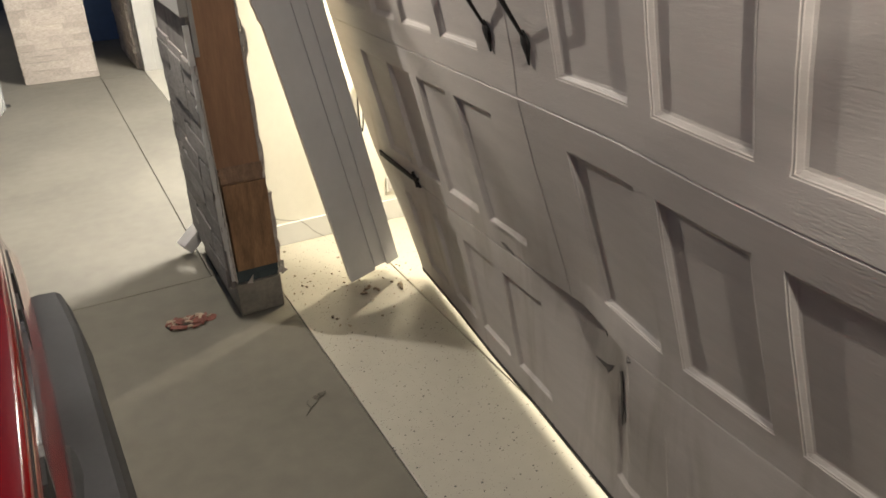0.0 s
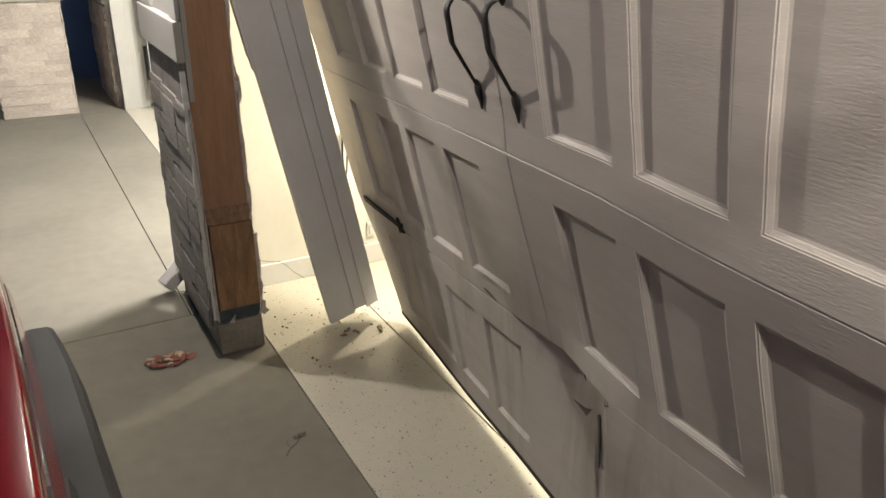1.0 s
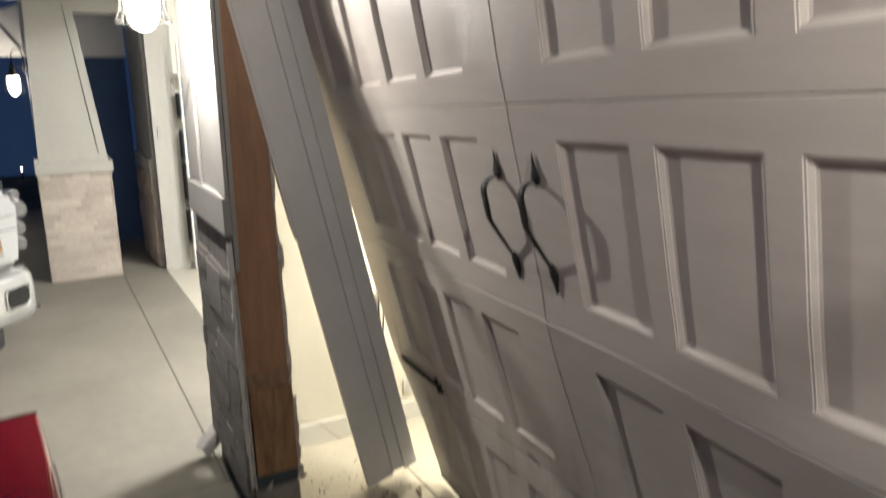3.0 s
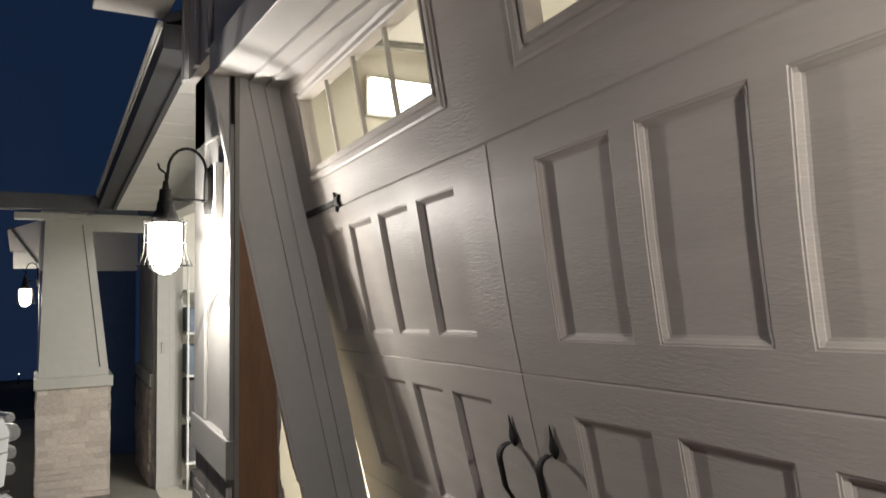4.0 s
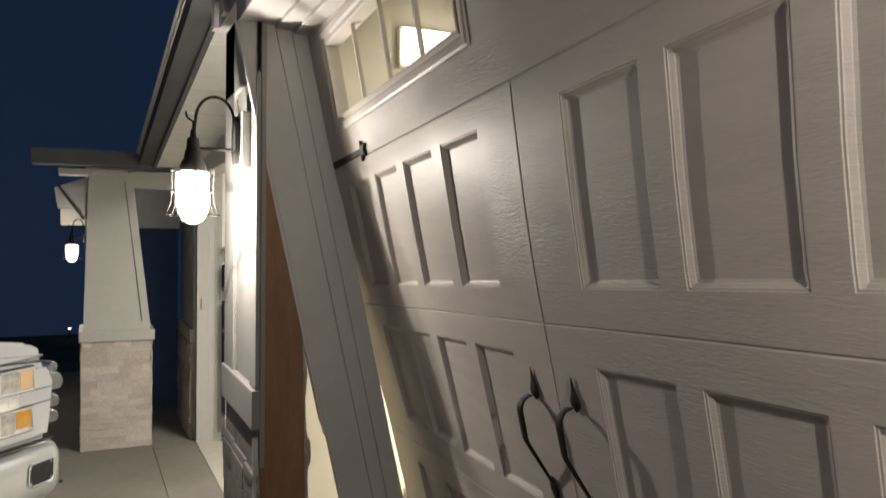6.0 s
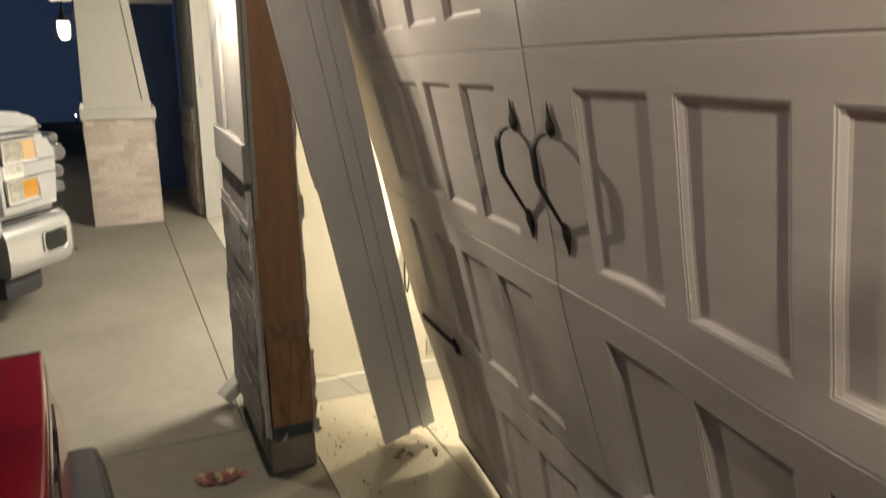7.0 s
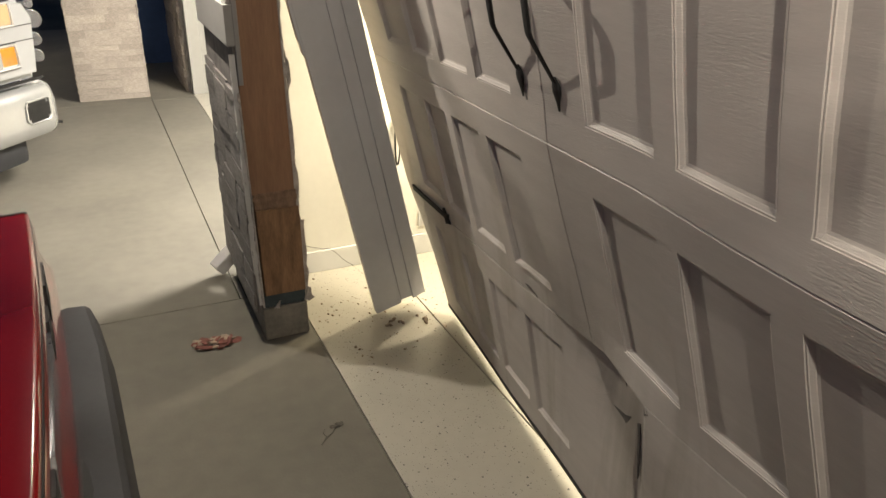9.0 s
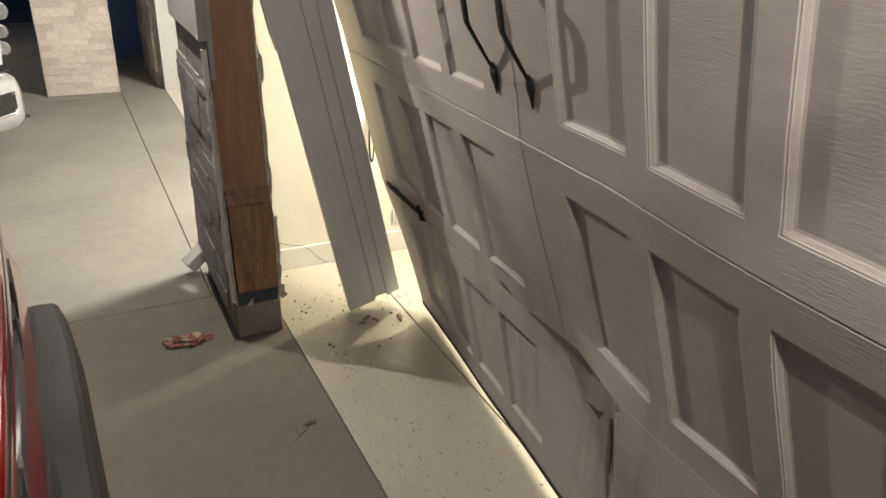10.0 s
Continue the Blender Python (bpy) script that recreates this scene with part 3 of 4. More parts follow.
for x0, x1, z0 in ((-0.462, -0.334, 2.625), (-0.333, -0.274, 2.612), (-0.273, -0.215, 2.600)):
    g = bmesh.new()
    box(g, x0, x1, 0.02, 2.735, z0, 2.74, 0.003)
    part("board", g, TRIM, head)
front = thing("wall_front", (-0.4, 1.4, 2.74), "painted board wall over the garage opening", "wall", "", "structure")
g = bmesh.new()
box(g, -0.44, -0.20, -0.9, 3.33, 2.742, 3.6)
part("wall_panel", g, TRIM, front)
for y in (3.29, 3.05, 2.80):
    g = bmesh.new()
    box(g, -0.462, -0.441, y - 0.03, y + 0.03, 2.742, 3.6, 0.003)
    part("batten", g, TRIM, front)

# ---- broken pier: post, footing, panel, stone veneer ----
pier = thing("wall_pier", (-0.28, 2.95, 0.0), "broken garage pier with bare cedar post and torn stone veneer", "pier")
g = bmesh.new()
box(g, -0.372, -0.192, 2.682, 3.33, 0.002, 0.150, 0.006)
rough_edges(g, g.verts, 0.003)
part("footing", g, FOOT, pier, "stained concrete footing")
g = bmesh.new()
box(g, -0.366, -0.196, 2.690, 2.86, 0.151, 0.205, 0.002)
part("sill_foam", g, BLUE, pier, "blue sill foam strip")


def lean(v):
    return Vector((v.x - 0.021 * max(0, v.z - 0.15), v.y, v.z))


def upright(name, dims, material, label="", cuts=10, jag=0.0, seed=3, bevel=0.003):
    bm = bmesh.new()
    box(bm, *dims, bevel)
    z0, z1 = dims[4], dims[5]
    for k in range(1, cuts):
        z = z0 + (z1 - z0) * k / cuts
        bmesh.ops.bisect_plane(bm, geom=bm.verts[:] + bm.edges[:] + bm.faces[:], plane_co=(0, 0, z), plane_no=(0, 0, 1))
    rnd = random.Random(seed)
    level = {}
    for v in bm.verts:
        key = (round(v.co.z, 2), v.co.x > (dims[0] + dims[1]) / 2)
        level.setdefault(key, (rnd.uniform(-jag, jag), rnd.uniform(-jag, jag) * 0.6))
        v.co.x += level[key][0]
        v.co.y += level[key][1]
        v.co = lean(v.co)
        v.co.x = max(v.co.x, -0.383)
    return part(name, bm, material, pier, label)


upright("post", (-0.364, -0.200, 2.692, 2.86, 0.640, 2.742), WOOD, "bare orange-brown cedar post")
upright("post_foot", (-0.358, -0.192, 2.684, 2.86, 0.206, 0.575), WOOD_OLD, "splintered lower length of the cedar post", 5, 0.002)
upright("splice", (-0.362, -0.196, 2.690, 2.86, 0.570, 0.645), SPLICE, "crushed and frayed splice band", 6, 0.004)
upright("stud", (-0.372, -0.192, 2.862, 3.20, 0.152, 2.742), FOOT, "dark framing behind the post", 3)
def ragged(name, x0, x1, y0, y1, z0, z1, step, material, label, seed, bite=0.7):
    """A torn upright board edge: one side straight, the other broken off unevenly."""
    rnd = random.Random(seed)
    g = bmesh.new()
    rows, z, d = [], z0, 0.5
    while z < z1:
        d = max(0.0, min(1.0, d + rnd.uniform(-0.35, 0.35))) if rnd.random() < 0.8 else rnd.random()
        e = x1 + (x0 - x1) * bite * d
        w = rnd.uniform(-0.002, 0.002)
        rows.append([g.verts.new(lean(Vector(p))) for p in ((x0, y0 + w, z), (e, y0 + w, z), (e + rnd.uniform(-0.002, 0.002), y1, z), (x0, y1, z))])
        z += step * rnd.choice((0.4, 0.7, 1.0, 1.8))
    for a, b in zip(rows, rows[1:]):
        for i in range(4):
            g.faces.new((a[i], a[(i + 1) % 4], b[(i + 1) % 4], b[i]))
    g.faces.new(rows[0][::-1])
    g.faces.new(rows[-1])
    bmesh.ops.recalc_face_normals(g, faces=g.faces)
    part(name, g, material, pier, label)


ragged("torn_sheathing", -0.199, -0.184, 2.694, 2.706, 0.19, 1.66, 0.020, LATH, "ragged torn sheathing edge", 5)
ragged("torn_sheathing", -0.186, -0.168, 2.706, 2.716, 0.60, 1.18, 0.022, LATH, "split piece of torn sheathing", 6, 0.9)
ragged("torn_sheathing", -0.188, -0.166, 2.704, 2.714, 0.16, 0.52, 0.018, LATH, "split piece of torn sheathing", 7, 0.9)
ragged("lath_board", -0.366, -0.392, 2.686, 2.700, 0.17, 1.190, 0.030, WHITE, "white lath board edge behind the stone", 8, 0.25)
ragged("torn_lath", -0.366, -0.375, 2.676, 2.686, 0.16, 1.05, 0.016, LATH, "ragged mortar and lath edge", 9, 0.9)
upright("sheathing_strip", (-0.199, -0.1865, 2.697, 2.86, 1.60, 2.742), LATH, "pale sheathing strip beside the bare post", 6, 0.001)
# splinters at the post's foot
for x, y, z, w, h, tilt in ((-0.186, 2.682, 0.150, 0.030, 0.050, -20), (-0.205, 2.680, 0.160, 0.018, 0.060, 12), (-0.330, 2.680, 0.150, 0.022, 0.040, 30)):
    g = bmesh.new()
    prism(g, [(0.0, 0.0), (w, 0.006), (w * 0.4, h)], "y", -0.003, 0.003)
    bmesh.ops.transform(g, matrix=Matrix.Translation((x, y, z)) @ Matrix.Rotation(radians(tilt), 4, "Y"), verts=g.verts)
    part("splinter", g, LATH, pier, "pale torn splinter")
# scratch coat behind the stones
g = bmesh.new()
prism(g, [(2.70, 0.13), (3.33, 0.24), (3.33, 1.20), (2.70, 1.20)], "x", -0.392, -0.374)
part("scratch_coat", g, MORTAR, pier, "dark bare scratch coat")
# panel above
panel = bmesh.new()
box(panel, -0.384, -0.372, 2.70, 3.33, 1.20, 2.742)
part("panel", panel, TRIM_DIM, pier, "pale painted recessed panel")
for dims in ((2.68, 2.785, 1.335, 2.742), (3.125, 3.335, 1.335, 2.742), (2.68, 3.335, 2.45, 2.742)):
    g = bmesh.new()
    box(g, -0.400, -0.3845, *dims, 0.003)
    part("panel_frame", g, TRIM_DIM, pier)
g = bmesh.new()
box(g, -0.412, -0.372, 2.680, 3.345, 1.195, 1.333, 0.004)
part("cap_rail", g, TRIM_DIM, pier, "pale cap rail over the stone")

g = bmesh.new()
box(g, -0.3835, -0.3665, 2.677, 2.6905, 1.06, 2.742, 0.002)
part("corner_return", g, TRIM_DIM, pier, "pale corner trim beside the bare post")

# downspout elbow at the pier's foot
spout = thing("downspout", (-0.46, 3.40, 0.1), "white metal downspout with a kicked-out elbow", "downspout")
g = bmesh.new()
box(g, -0.345, -0.27, 3.345, 3.42, 0.20, 2.6, 0.006)
part("pipe", g, WHITE, spout)
g = bmesh.new()
box(g, -0.0, 0.170, -0.036, 0.036, -0.030, 0.030, 0.006, Matrix.Translation((-0.33, 3.37, 0.15)) @ Matrix.Rotation(radians(18), 4, "Z") @ Matrix.Rotation(radians(180 - 35), 4, "Y"))
part("elbow", g, TRIM, spout)

# right-hand side of the opening, behind the eye
solid("wall_pier_south", (-0.10, 0.06, -0.90, 0.02, 0.0, 2.742), WHITE, "white panelled pier", "wall")


# ---- lanterns ----
def lantern(c, wall_x, name="wall_lantern"):
    c = Vector(c)
    th = thing(name, (wall_x, c.y, c.z + 0.15), "black barn lantern with a caged lit bulb on a gooseneck arm", "wall lantern", "lanterns")
    g = bmesh.new()
    spun(g, [(0.0, 0.0), (0.045, 0.0), (0.045, 0.018), (0.0, 0.022)], (0, 0, 0), 20)
    bmesh.ops.transform(g, matrix=Matrix.Translation((wall_x, c.y, c.z + 0.20)) @ Matrix.Rotation(radians(-90), 4, "Y") @ Matrix.Diagonal((2.0, 1, 1, 1)), verts=g.verts)
    part("backplate", g, BLACK, th, "", True)
    g = bmesh.new()
    r = (wall_x - c.x) / 2
    mid = Vector((c.x + r * 0.95, c.y, c.z + 0.27))
    pts = [Vector((wall_x - 0.01, c.y, c.z + 0.21))]
    pts += [mid + Vector((math.cos(a) * r * 0.85, 0, math.sin(a) * 0.085)) for a in [k * math.pi / 12 for k in range(13)]]
    pts += [Vector((c.x + 0.005, c.y, c.z + 0.24)), Vector((c.x, c.y, c.z + 0.22))]
    tube(g, pts, 0.0055, 8)
    tube(g, [(wall_x - 0.01, c.y, c.z + 0.165), (c.x, c.y, c.z + 0.165)], 0.006, 8)
    part("arm", g, BLACK, th, "", True)
    g = bmesh.new()
    spun(g, [(0.0, 0.235), (0.009, 0.232), (0.012, 0.205), (0.021, 0.200), (0.024, 0.160), (0.029, 0.155), (0.031, 0.128), (0.039, 0.116), (0.046, 0.100), (0.048, 0.084), (0.0, 0.086)], c, 24)
    part("cap", g, BLACK, th, "", True)
    g = bmesh.new()
    spun(g, [(0.030, 0.09), (0.062, 0.085), (0.064, -0.02), (0.059, -0.066), (0.040, -0.100), (0.0, -0.116), (0.0, -0.113), (0.038, -0.097), (0.056, -0.064), (0.061, -0.02), (0.059, 0.083), (0.030, 0.087)], c, 24)
    jar = part("glass_jar", g, GLASS, th, "clear glass jar", True)
    jar.visible_shadow = False
    g = bmesh.new()
    spun(g, [(0.0, 0.086), (0.040, 0.084), (0.058, 0.074), (0.060, 0.020), (0.058, -0.030), (0.053, -0.066), (0.036, -0.094), (0.016, -0.106), (0.0, -0.109)], c, 20)
    bulb = part("bulb", g, BULB, th, "glowing bulb", True)
    bulb.visible_shadow = False
    for k in range(8):
        a = k * math.tau / 8
        g = bmesh.new()
        tube(g, [c + Vector((math.cos(a) * q, math.sin(a) * q, h)) for q, h in ((0.074, 0.09), (0.072, 0.02), (0.074, -0.03), (0.092, -0.075))], 0.0022, 5)
        part("cage_wire", g, BLACK, th, "", True)
    for q, h in ((0.074, 0.08), (0.073, 0.01), (0.094, -0.076)):
        g = bmesh.new()
        tube(g, [c + Vector((math.cos(k * math.tau / 24) * q, math.sin(k * math.tau / 24) * q, h)) for k in range(25)], 0.0026, 5)
        part("cage_ring", g, BLACK, th, "", True)
    # hooked tip over the cap
    g = bmesh.new()
    tube(g, [c + Vector(p) for p in ((0.0, 0, 0.225), (0.0, 0, 0.26), (-0.012, 0, 0.268), (-0.022, 0, 0.276), (-0.026, 0, 0.295))], 0.004, 6)
    part("hook", g, BLACK, th, "", True)
    return th


lantern(LANTERN, -0.431)
solid("lantern_block", (-0.430, -0.386, 2.783, 2.933, 2.12, 2.33), WHITE, "white mounting block", "trim", bevel=0.004)

lantern(LANTERN_R, -0.391)
solid("lantern_board", (-0.390, -0.101, -0.40, -0.24, 2.30, 2.54), WHITE, "white lantern board on the pier", "trim", bevel=0.004)

# ---- next bay ----
solid("wall_bay_front", (-0.03, 0.12, 3.34, 7.10, 2.42, 3.0), WHITE, "white wall over the open next bay", "wall")
trim = thing("door_trim", (0.07, 7.15, 0.0), "white painted jamb trim of the next bay", "trim", "", "structure")
for x0, x1, y0 in ((-0.03, 0.075, 7.135), (0.076, 0.125, 7.145), (0.126, 0.165, 7.155), (0.166, 0.196, 7.165)):
    g = bmesh.new()
    box(g, x0, x1, y0, 7.25, 0.002, 2.6, 0.003)
    part("board", g, WHITE_DIM, trim)
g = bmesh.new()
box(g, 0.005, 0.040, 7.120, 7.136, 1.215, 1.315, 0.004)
tagged(link("keypad", g, TRIM_DIM), "grey door keypad on the white trim", "keypad")
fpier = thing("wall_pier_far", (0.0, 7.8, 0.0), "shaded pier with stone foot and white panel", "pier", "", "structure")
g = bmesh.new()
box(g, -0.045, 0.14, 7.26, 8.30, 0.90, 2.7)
part("wall_panel", g, WHITE_DIM, fpier)
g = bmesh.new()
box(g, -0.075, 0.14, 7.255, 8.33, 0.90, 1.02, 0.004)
part("cap_rail", g, WHITE_DIM, fpier)
g = bmesh.new()
box(g, -0.055, 0.14, 7.255, 8.31, 0.0, 0.90)
part("stone_foot", g, STONE, fpier)

# shelf and clutter in the next bay
shelf = thing("storage_shelf", (0.5, 7.1, 0), "white wire storage shelf against the wall", "shelf")
for x in (0.215, 0.395, 0.75):
    g = bmesh.new()
    tube(g, [(x, 7.0, 0.002), (x, 7.0, 2.05)], 0.011, 8)
    part("upright", g, WHITE, shelf)
for z in (0.22, 0.62, 1.00, 1.38, 1.76):
    g = bmesh.new()
    box(g, 0.200, 0.76, 6.99, 7.27, z, z + 0.018, 0.003)
    part("shelf_board", g, WHITE, shelf)
BLUEGREY = mat("blue_grey_fabric", (0.12, 0.15, 0.19), 0.8, vary=0.3, scale=10)
for x, z, w, h, m, lab in ((0.205, 0.239, 0.10, 0.30, DARK, "dark plastic crate"), (0.315, 0.239, 0.10, 0.07, YELLOW, "yellow plastic tub"), (0.315, 0.310, 0.10, 0.29, TRIM, "pale paper sack"), (0.205, 0.639, 0.11, 0.33, DARK, "black tool case"), (0.33, 0.639, 0.12, 0.30, BLUEGREY, "blue-grey storage bag"), (0.205, 1.019, 0.20, 0.26, BLUEGREY, "blue-grey storage bag"), (0.205, 1.399, 0.11, 0.22, BLUEGREY, "blue-grey storage tub"), (0.34, 1.399, 0.10, 0.28, DARK, "dark storage box"), (0.47, 0.639, 0.2, 0.25, LENS, "clear storage tub")):
    g = bmesh.new()
    box(g, x, x + w, 7.03, 7.24, z, z + h, 0.012)
    tagged(link("storage_box", g, m, True), lab + " on the wire shelf", "box")
g = bmesh.new()
box(g, 0.25, 0.40, 6.90, 7.10, 0.003, 0.16, 0.03)
tagged(link("work_shoe_box", g, DARK, True), "black box on the floor under the shelf", "box")

# ---- far porch column, beam and eaves ----
STONES = []
for k in range(5):
    g = bmesh.new()
    vs = box(g, -0.5, 0.5, -0.5, 0.5, -0.5, 0.5, 0.09)
    rnd = random.Random(50 + k)
    for v in g.verts:
        v.co += Vector((rnd.uniform(-1, 1), rnd.uniform(-1, 1), rnd.uniform(-1, 1))) * 0.04
    bmesh.ops.recalc_face_normals(g, faces=g.faces)
    me = bpy.data.meshes.new("stone")
    g.to_mesh(me)
    g.free()
    STONES.append(me)


def ledge(parent, material, at, along, lo, hi, z0, z1, row, out, seed, slope=0.0, wide=(0.10, 0.26), depth=0.03):
    """Courses of ledge stones on a face; at: where the face lies, out: the way it faces."""
    rnd = random.Random(seed)
    z = z0
    while z < z1 - 0.02:
        h = min(row * rnd.uniform(0.75, 1.25), z1 - z)
        p = lo
        while p < hi - 0.01:
            w = min(rnd.uniform(*wide), hi - p)
            if hi - p - w < 0.05:
                w = hi - p
            d = depth * rnd.uniform(0.65, 1.2)
            zz = z + h / 2 + slope * (p + w / 2 - lo)
            me = STONES[rnd.randrange(5)]
            ob = new("stone", me)
            if not me.materials:
                me.materials.append(None)
            ob.material_slots[0].link = "OBJECT"
            ob.material_slots[0].material = material
            if along == "y":
                ob.location, ob.scale = (at + out * d / 2, p + w / 2, zz), (d, w - 0.002, h - 0.002)
            else:
                ob.location, ob.scale = (p + w / 2, at + out * d / 2, zz), (w - 0.001, d, h - 0.001)
            ob.parent = parent
            ob.matrix_parent_inverse = Matrix.Translation(-Vector(parent.location))
            p += w
        z += h


ledge(pier, STONE, -0.391, "y", 2.69, 3.335, 0.13, 1.03, 0.088, -1, 11, 0.05, (0.16, 0.36), 0.013)

column = thing("porch_column", (-0.69, 7.4, 0.0), "tapered white porch column on a cream stone foot", "column")
g = bmesh.new()
box(g, -0.972, -0.418, 7.205, 7.75, 0.0, 0.95)
core = part("core", g, MORTAR_C, column)
g = bmesh.new()
lo = [g.verts.new(p) for p in ((-0.965, 7.21, 1.03), (-0.415, 7.21, 1.03), (-0.415, 7.75, 1.03), (-0.965, 7.75, 1.03))]
hi = [g.verts.new(p) for p in ((-0.925, 7.25, 2.44), (-0.575, 7.25, 2.44), (-0.575, 7.6, 2.44), (-0.925, 7.6, 2.44))]
g.faces.new(lo[::-1])
g.faces.new(hi)
for i in range(4):
    j = (i + 1) % 4
    g.faces.new((lo[i], lo[j], hi[j], hi[i]))
part("shaft", g, WHITE_DIM, column, "white tapered shaft")
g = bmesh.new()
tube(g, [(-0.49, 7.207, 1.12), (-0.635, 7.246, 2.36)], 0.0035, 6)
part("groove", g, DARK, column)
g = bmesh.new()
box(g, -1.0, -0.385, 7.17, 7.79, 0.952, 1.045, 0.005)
part("cap", g, WHITE_DIM, column)
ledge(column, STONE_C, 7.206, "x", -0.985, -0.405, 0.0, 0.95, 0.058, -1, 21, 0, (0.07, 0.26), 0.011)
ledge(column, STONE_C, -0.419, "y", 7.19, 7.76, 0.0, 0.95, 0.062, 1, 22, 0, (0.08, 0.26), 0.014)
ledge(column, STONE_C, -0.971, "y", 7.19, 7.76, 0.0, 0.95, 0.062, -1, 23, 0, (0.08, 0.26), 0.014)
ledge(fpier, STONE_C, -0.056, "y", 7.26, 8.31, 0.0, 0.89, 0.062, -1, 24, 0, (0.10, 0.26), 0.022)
solid("porch_beam", (-0.60, -0.03, 7.262, 7.45, 2.30, 2.46), WHITE_DIM, "cream painted porch beam beside the column", "beam", bevel=0.004)
solid("porch_fascia_board", (-1.16, -0.605, 7.235, 7.45, 2.405, 2.46), WHITE_DIM, "thin cream fascia board over the porch", "trim", bevel=0.004)
solid("porch_lintel", (-0.95, -0.03, 8.6, 8.75, 1.965, 2.7), TRIM, "grey lintel at the back of the porch", "lintel")


# Night-blue gloom of the porch opening, put into an added wall's colour.
NAVY = mat("porch_gloom_navy", (0.036, 0.070, 0.165), 0.8, vary=0.2, scale=2, bump=0.1)
solid("porch_back_wall", (-0.95, -0.03, 8.76, 8.86, 0.0, 1.964), NAVY, "added wall coloured with the navy gloom at the back of the porch", "wall")


def skew(name, pts0, pts1, material, parent):
    g = bmesh.new()
    a = [g.verts.new(p) for p in pts0]
    b = [g.verts.new(p) for p in pts1]
    g.faces.new(a[::-1])
    g.faces.new(b)
    for i in range(len(a)):
        j = (i + 1) % len(a)
        g.faces.new((a[i], a[j], b[j], b[i]))
    return part(name, g, material, parent)


eave = thing("eave", (-0.45, 5.2, 2.6), "dark gutter and fascia with white soffit over the next bay", "eave", "", "structure")


def eave_ring(x0, x1, z0, z1, y, up):
    return [(x0, y, z0 + up), (x1, y, z0 + up), (x1, y, z1 + up), (x0, y, z1 + up)]


UP = 0.40
skew("gutter", eave_ring(-0.53, -0.425, 2.49, 2.60, 7.0, 0), eave_ring(-0.53, -0.425, 2.49, 2.60, 3.36, UP), DARK, eave)
skew("gutter_lip", eave_ring(-0.540, -0.531, 2.580, 2.606, 7.0, 0), eave_ring(-0.540, -0.531, 2.580, 2.606, 3.36, UP), WHITE, eave)
g = bmesh.new()
tube(g, [(-0.546, 7.0, 2.602), (-0.546, 3.36, 2.602 + UP)], 0.009, 8)
part("gutter_bead", g, WHITE, eave, "bright rolled gutter edge", True)
skew("fascia", eave_ring(-0.424, -0.395, 2.47, 2.60, 7.0, 0), eave_ring(-0.424, -0.395, 2.47, 2.60, 3.36, UP), DARK, eave)
for k in range(14):
    ya, yb = 6.98 - k * 0.26, 6.98 - (k + 1) * 0.26 + 0.012
    ua, ub = (7 - ya) / 3.64 * UP, (7 - yb) / 3.64 * UP
    skew("soffit_board", eave_ring(-0.394, -0.031, 2.480, 2.492, ya, ua), eave_ring(-0.394, -0.031, 2.480, 2.492, yb, ub), WHITE, eave)
skew("porch_fascia", [(-1.35, 7.0, 2.47), (-0.53, 7.0, 2.47), (-0.53, 7.0, 2.60), (-1.35, 7.0, 2.60)], [(-1.35, 7.2, 2.47), (-0.53, 7.2, 2.47), (-0.53, 7.2, 2.60), (-1.35, 7.2, 2.60)], DARK, eave)
skew("roof", [(-0.52, 6.99, 2.605), (1.4, 6.99, 3.3), (1.4, 6.99, 3.34), (-0.52, 6.99, 2.645)], [(-0.52, 3.36, 3.005), (1.4, 3.36, 3.7), (1.4, 3.36, 3.74), (-0.52, 3.36, 3.045)], DARK, eave)
solid("eave_return", (-0.80, -0.50, 3.18, 3.50, 3.06, 3.30), TRIM, "greige eave return box", "eave", bevel=0.006)

# far house corner, brace and lantern
porch = thing("far_porch", (-1.0, 9.6, 2.2), "white and grey eave end of far porch with brace", "porch")
g = bmesh.new()
box(g, -1.21, -0.90, 9.5, 9.9, 2.00, 2.185, 0.006)
part("beam_end", g, WHITE, porch)
g = bmesh.new()
prism(g, [(-1.27, 2.42), (-0.90, 2.56), (-0.90, 2.187), (-1.24, 2.187)], "y", 9.5, 9.9)
part("soffit", g, TRIM, porch)
g = bmesh.new()
tube(g, [(-1.24, 9.48, 2.45), (-0.97, 9.48, 2.06)], 0.014, 6)
part("brace", g, DARK, porch)
# Added glowing board that covers the black horizon with sky colour.
solid("backdrop", (-40, 30, 16.0, 16.2, -0.5, 9.0), SKY_GLOW, "glowing navy backdrop standing in for the night sky behind the houses", "backdrop")
lantern((-1.085, 9.05, 1.70), -0.96, "far_lantern")
solid("far_post", (-0.959, -0.62, 8.95, 9.49, 0.0, 2.3), WHITE, "white post of the far porch", "post")

far_light = thing("yard_light", (-1.227, 15.3, -0.12), "small white yard light far off in the dark", "yard light")
g = bmesh.new()
tube(g, [(-1.227, 15.3, -0.12), (-1.227, 15.3, 0.132)], 0.012, 6)
part("stake", g, BLACK, far_light)
g = bmesh.new()
spun(g, [(0.0, -0.013), (0.008, -0.009), (0.011, 0.0), (0.008, 0.009), (0.0, 0.013)], (-1.227, 15.3, 0.172), 10)
part("globe", g, BULB, far_light, "glowing white globe", True)

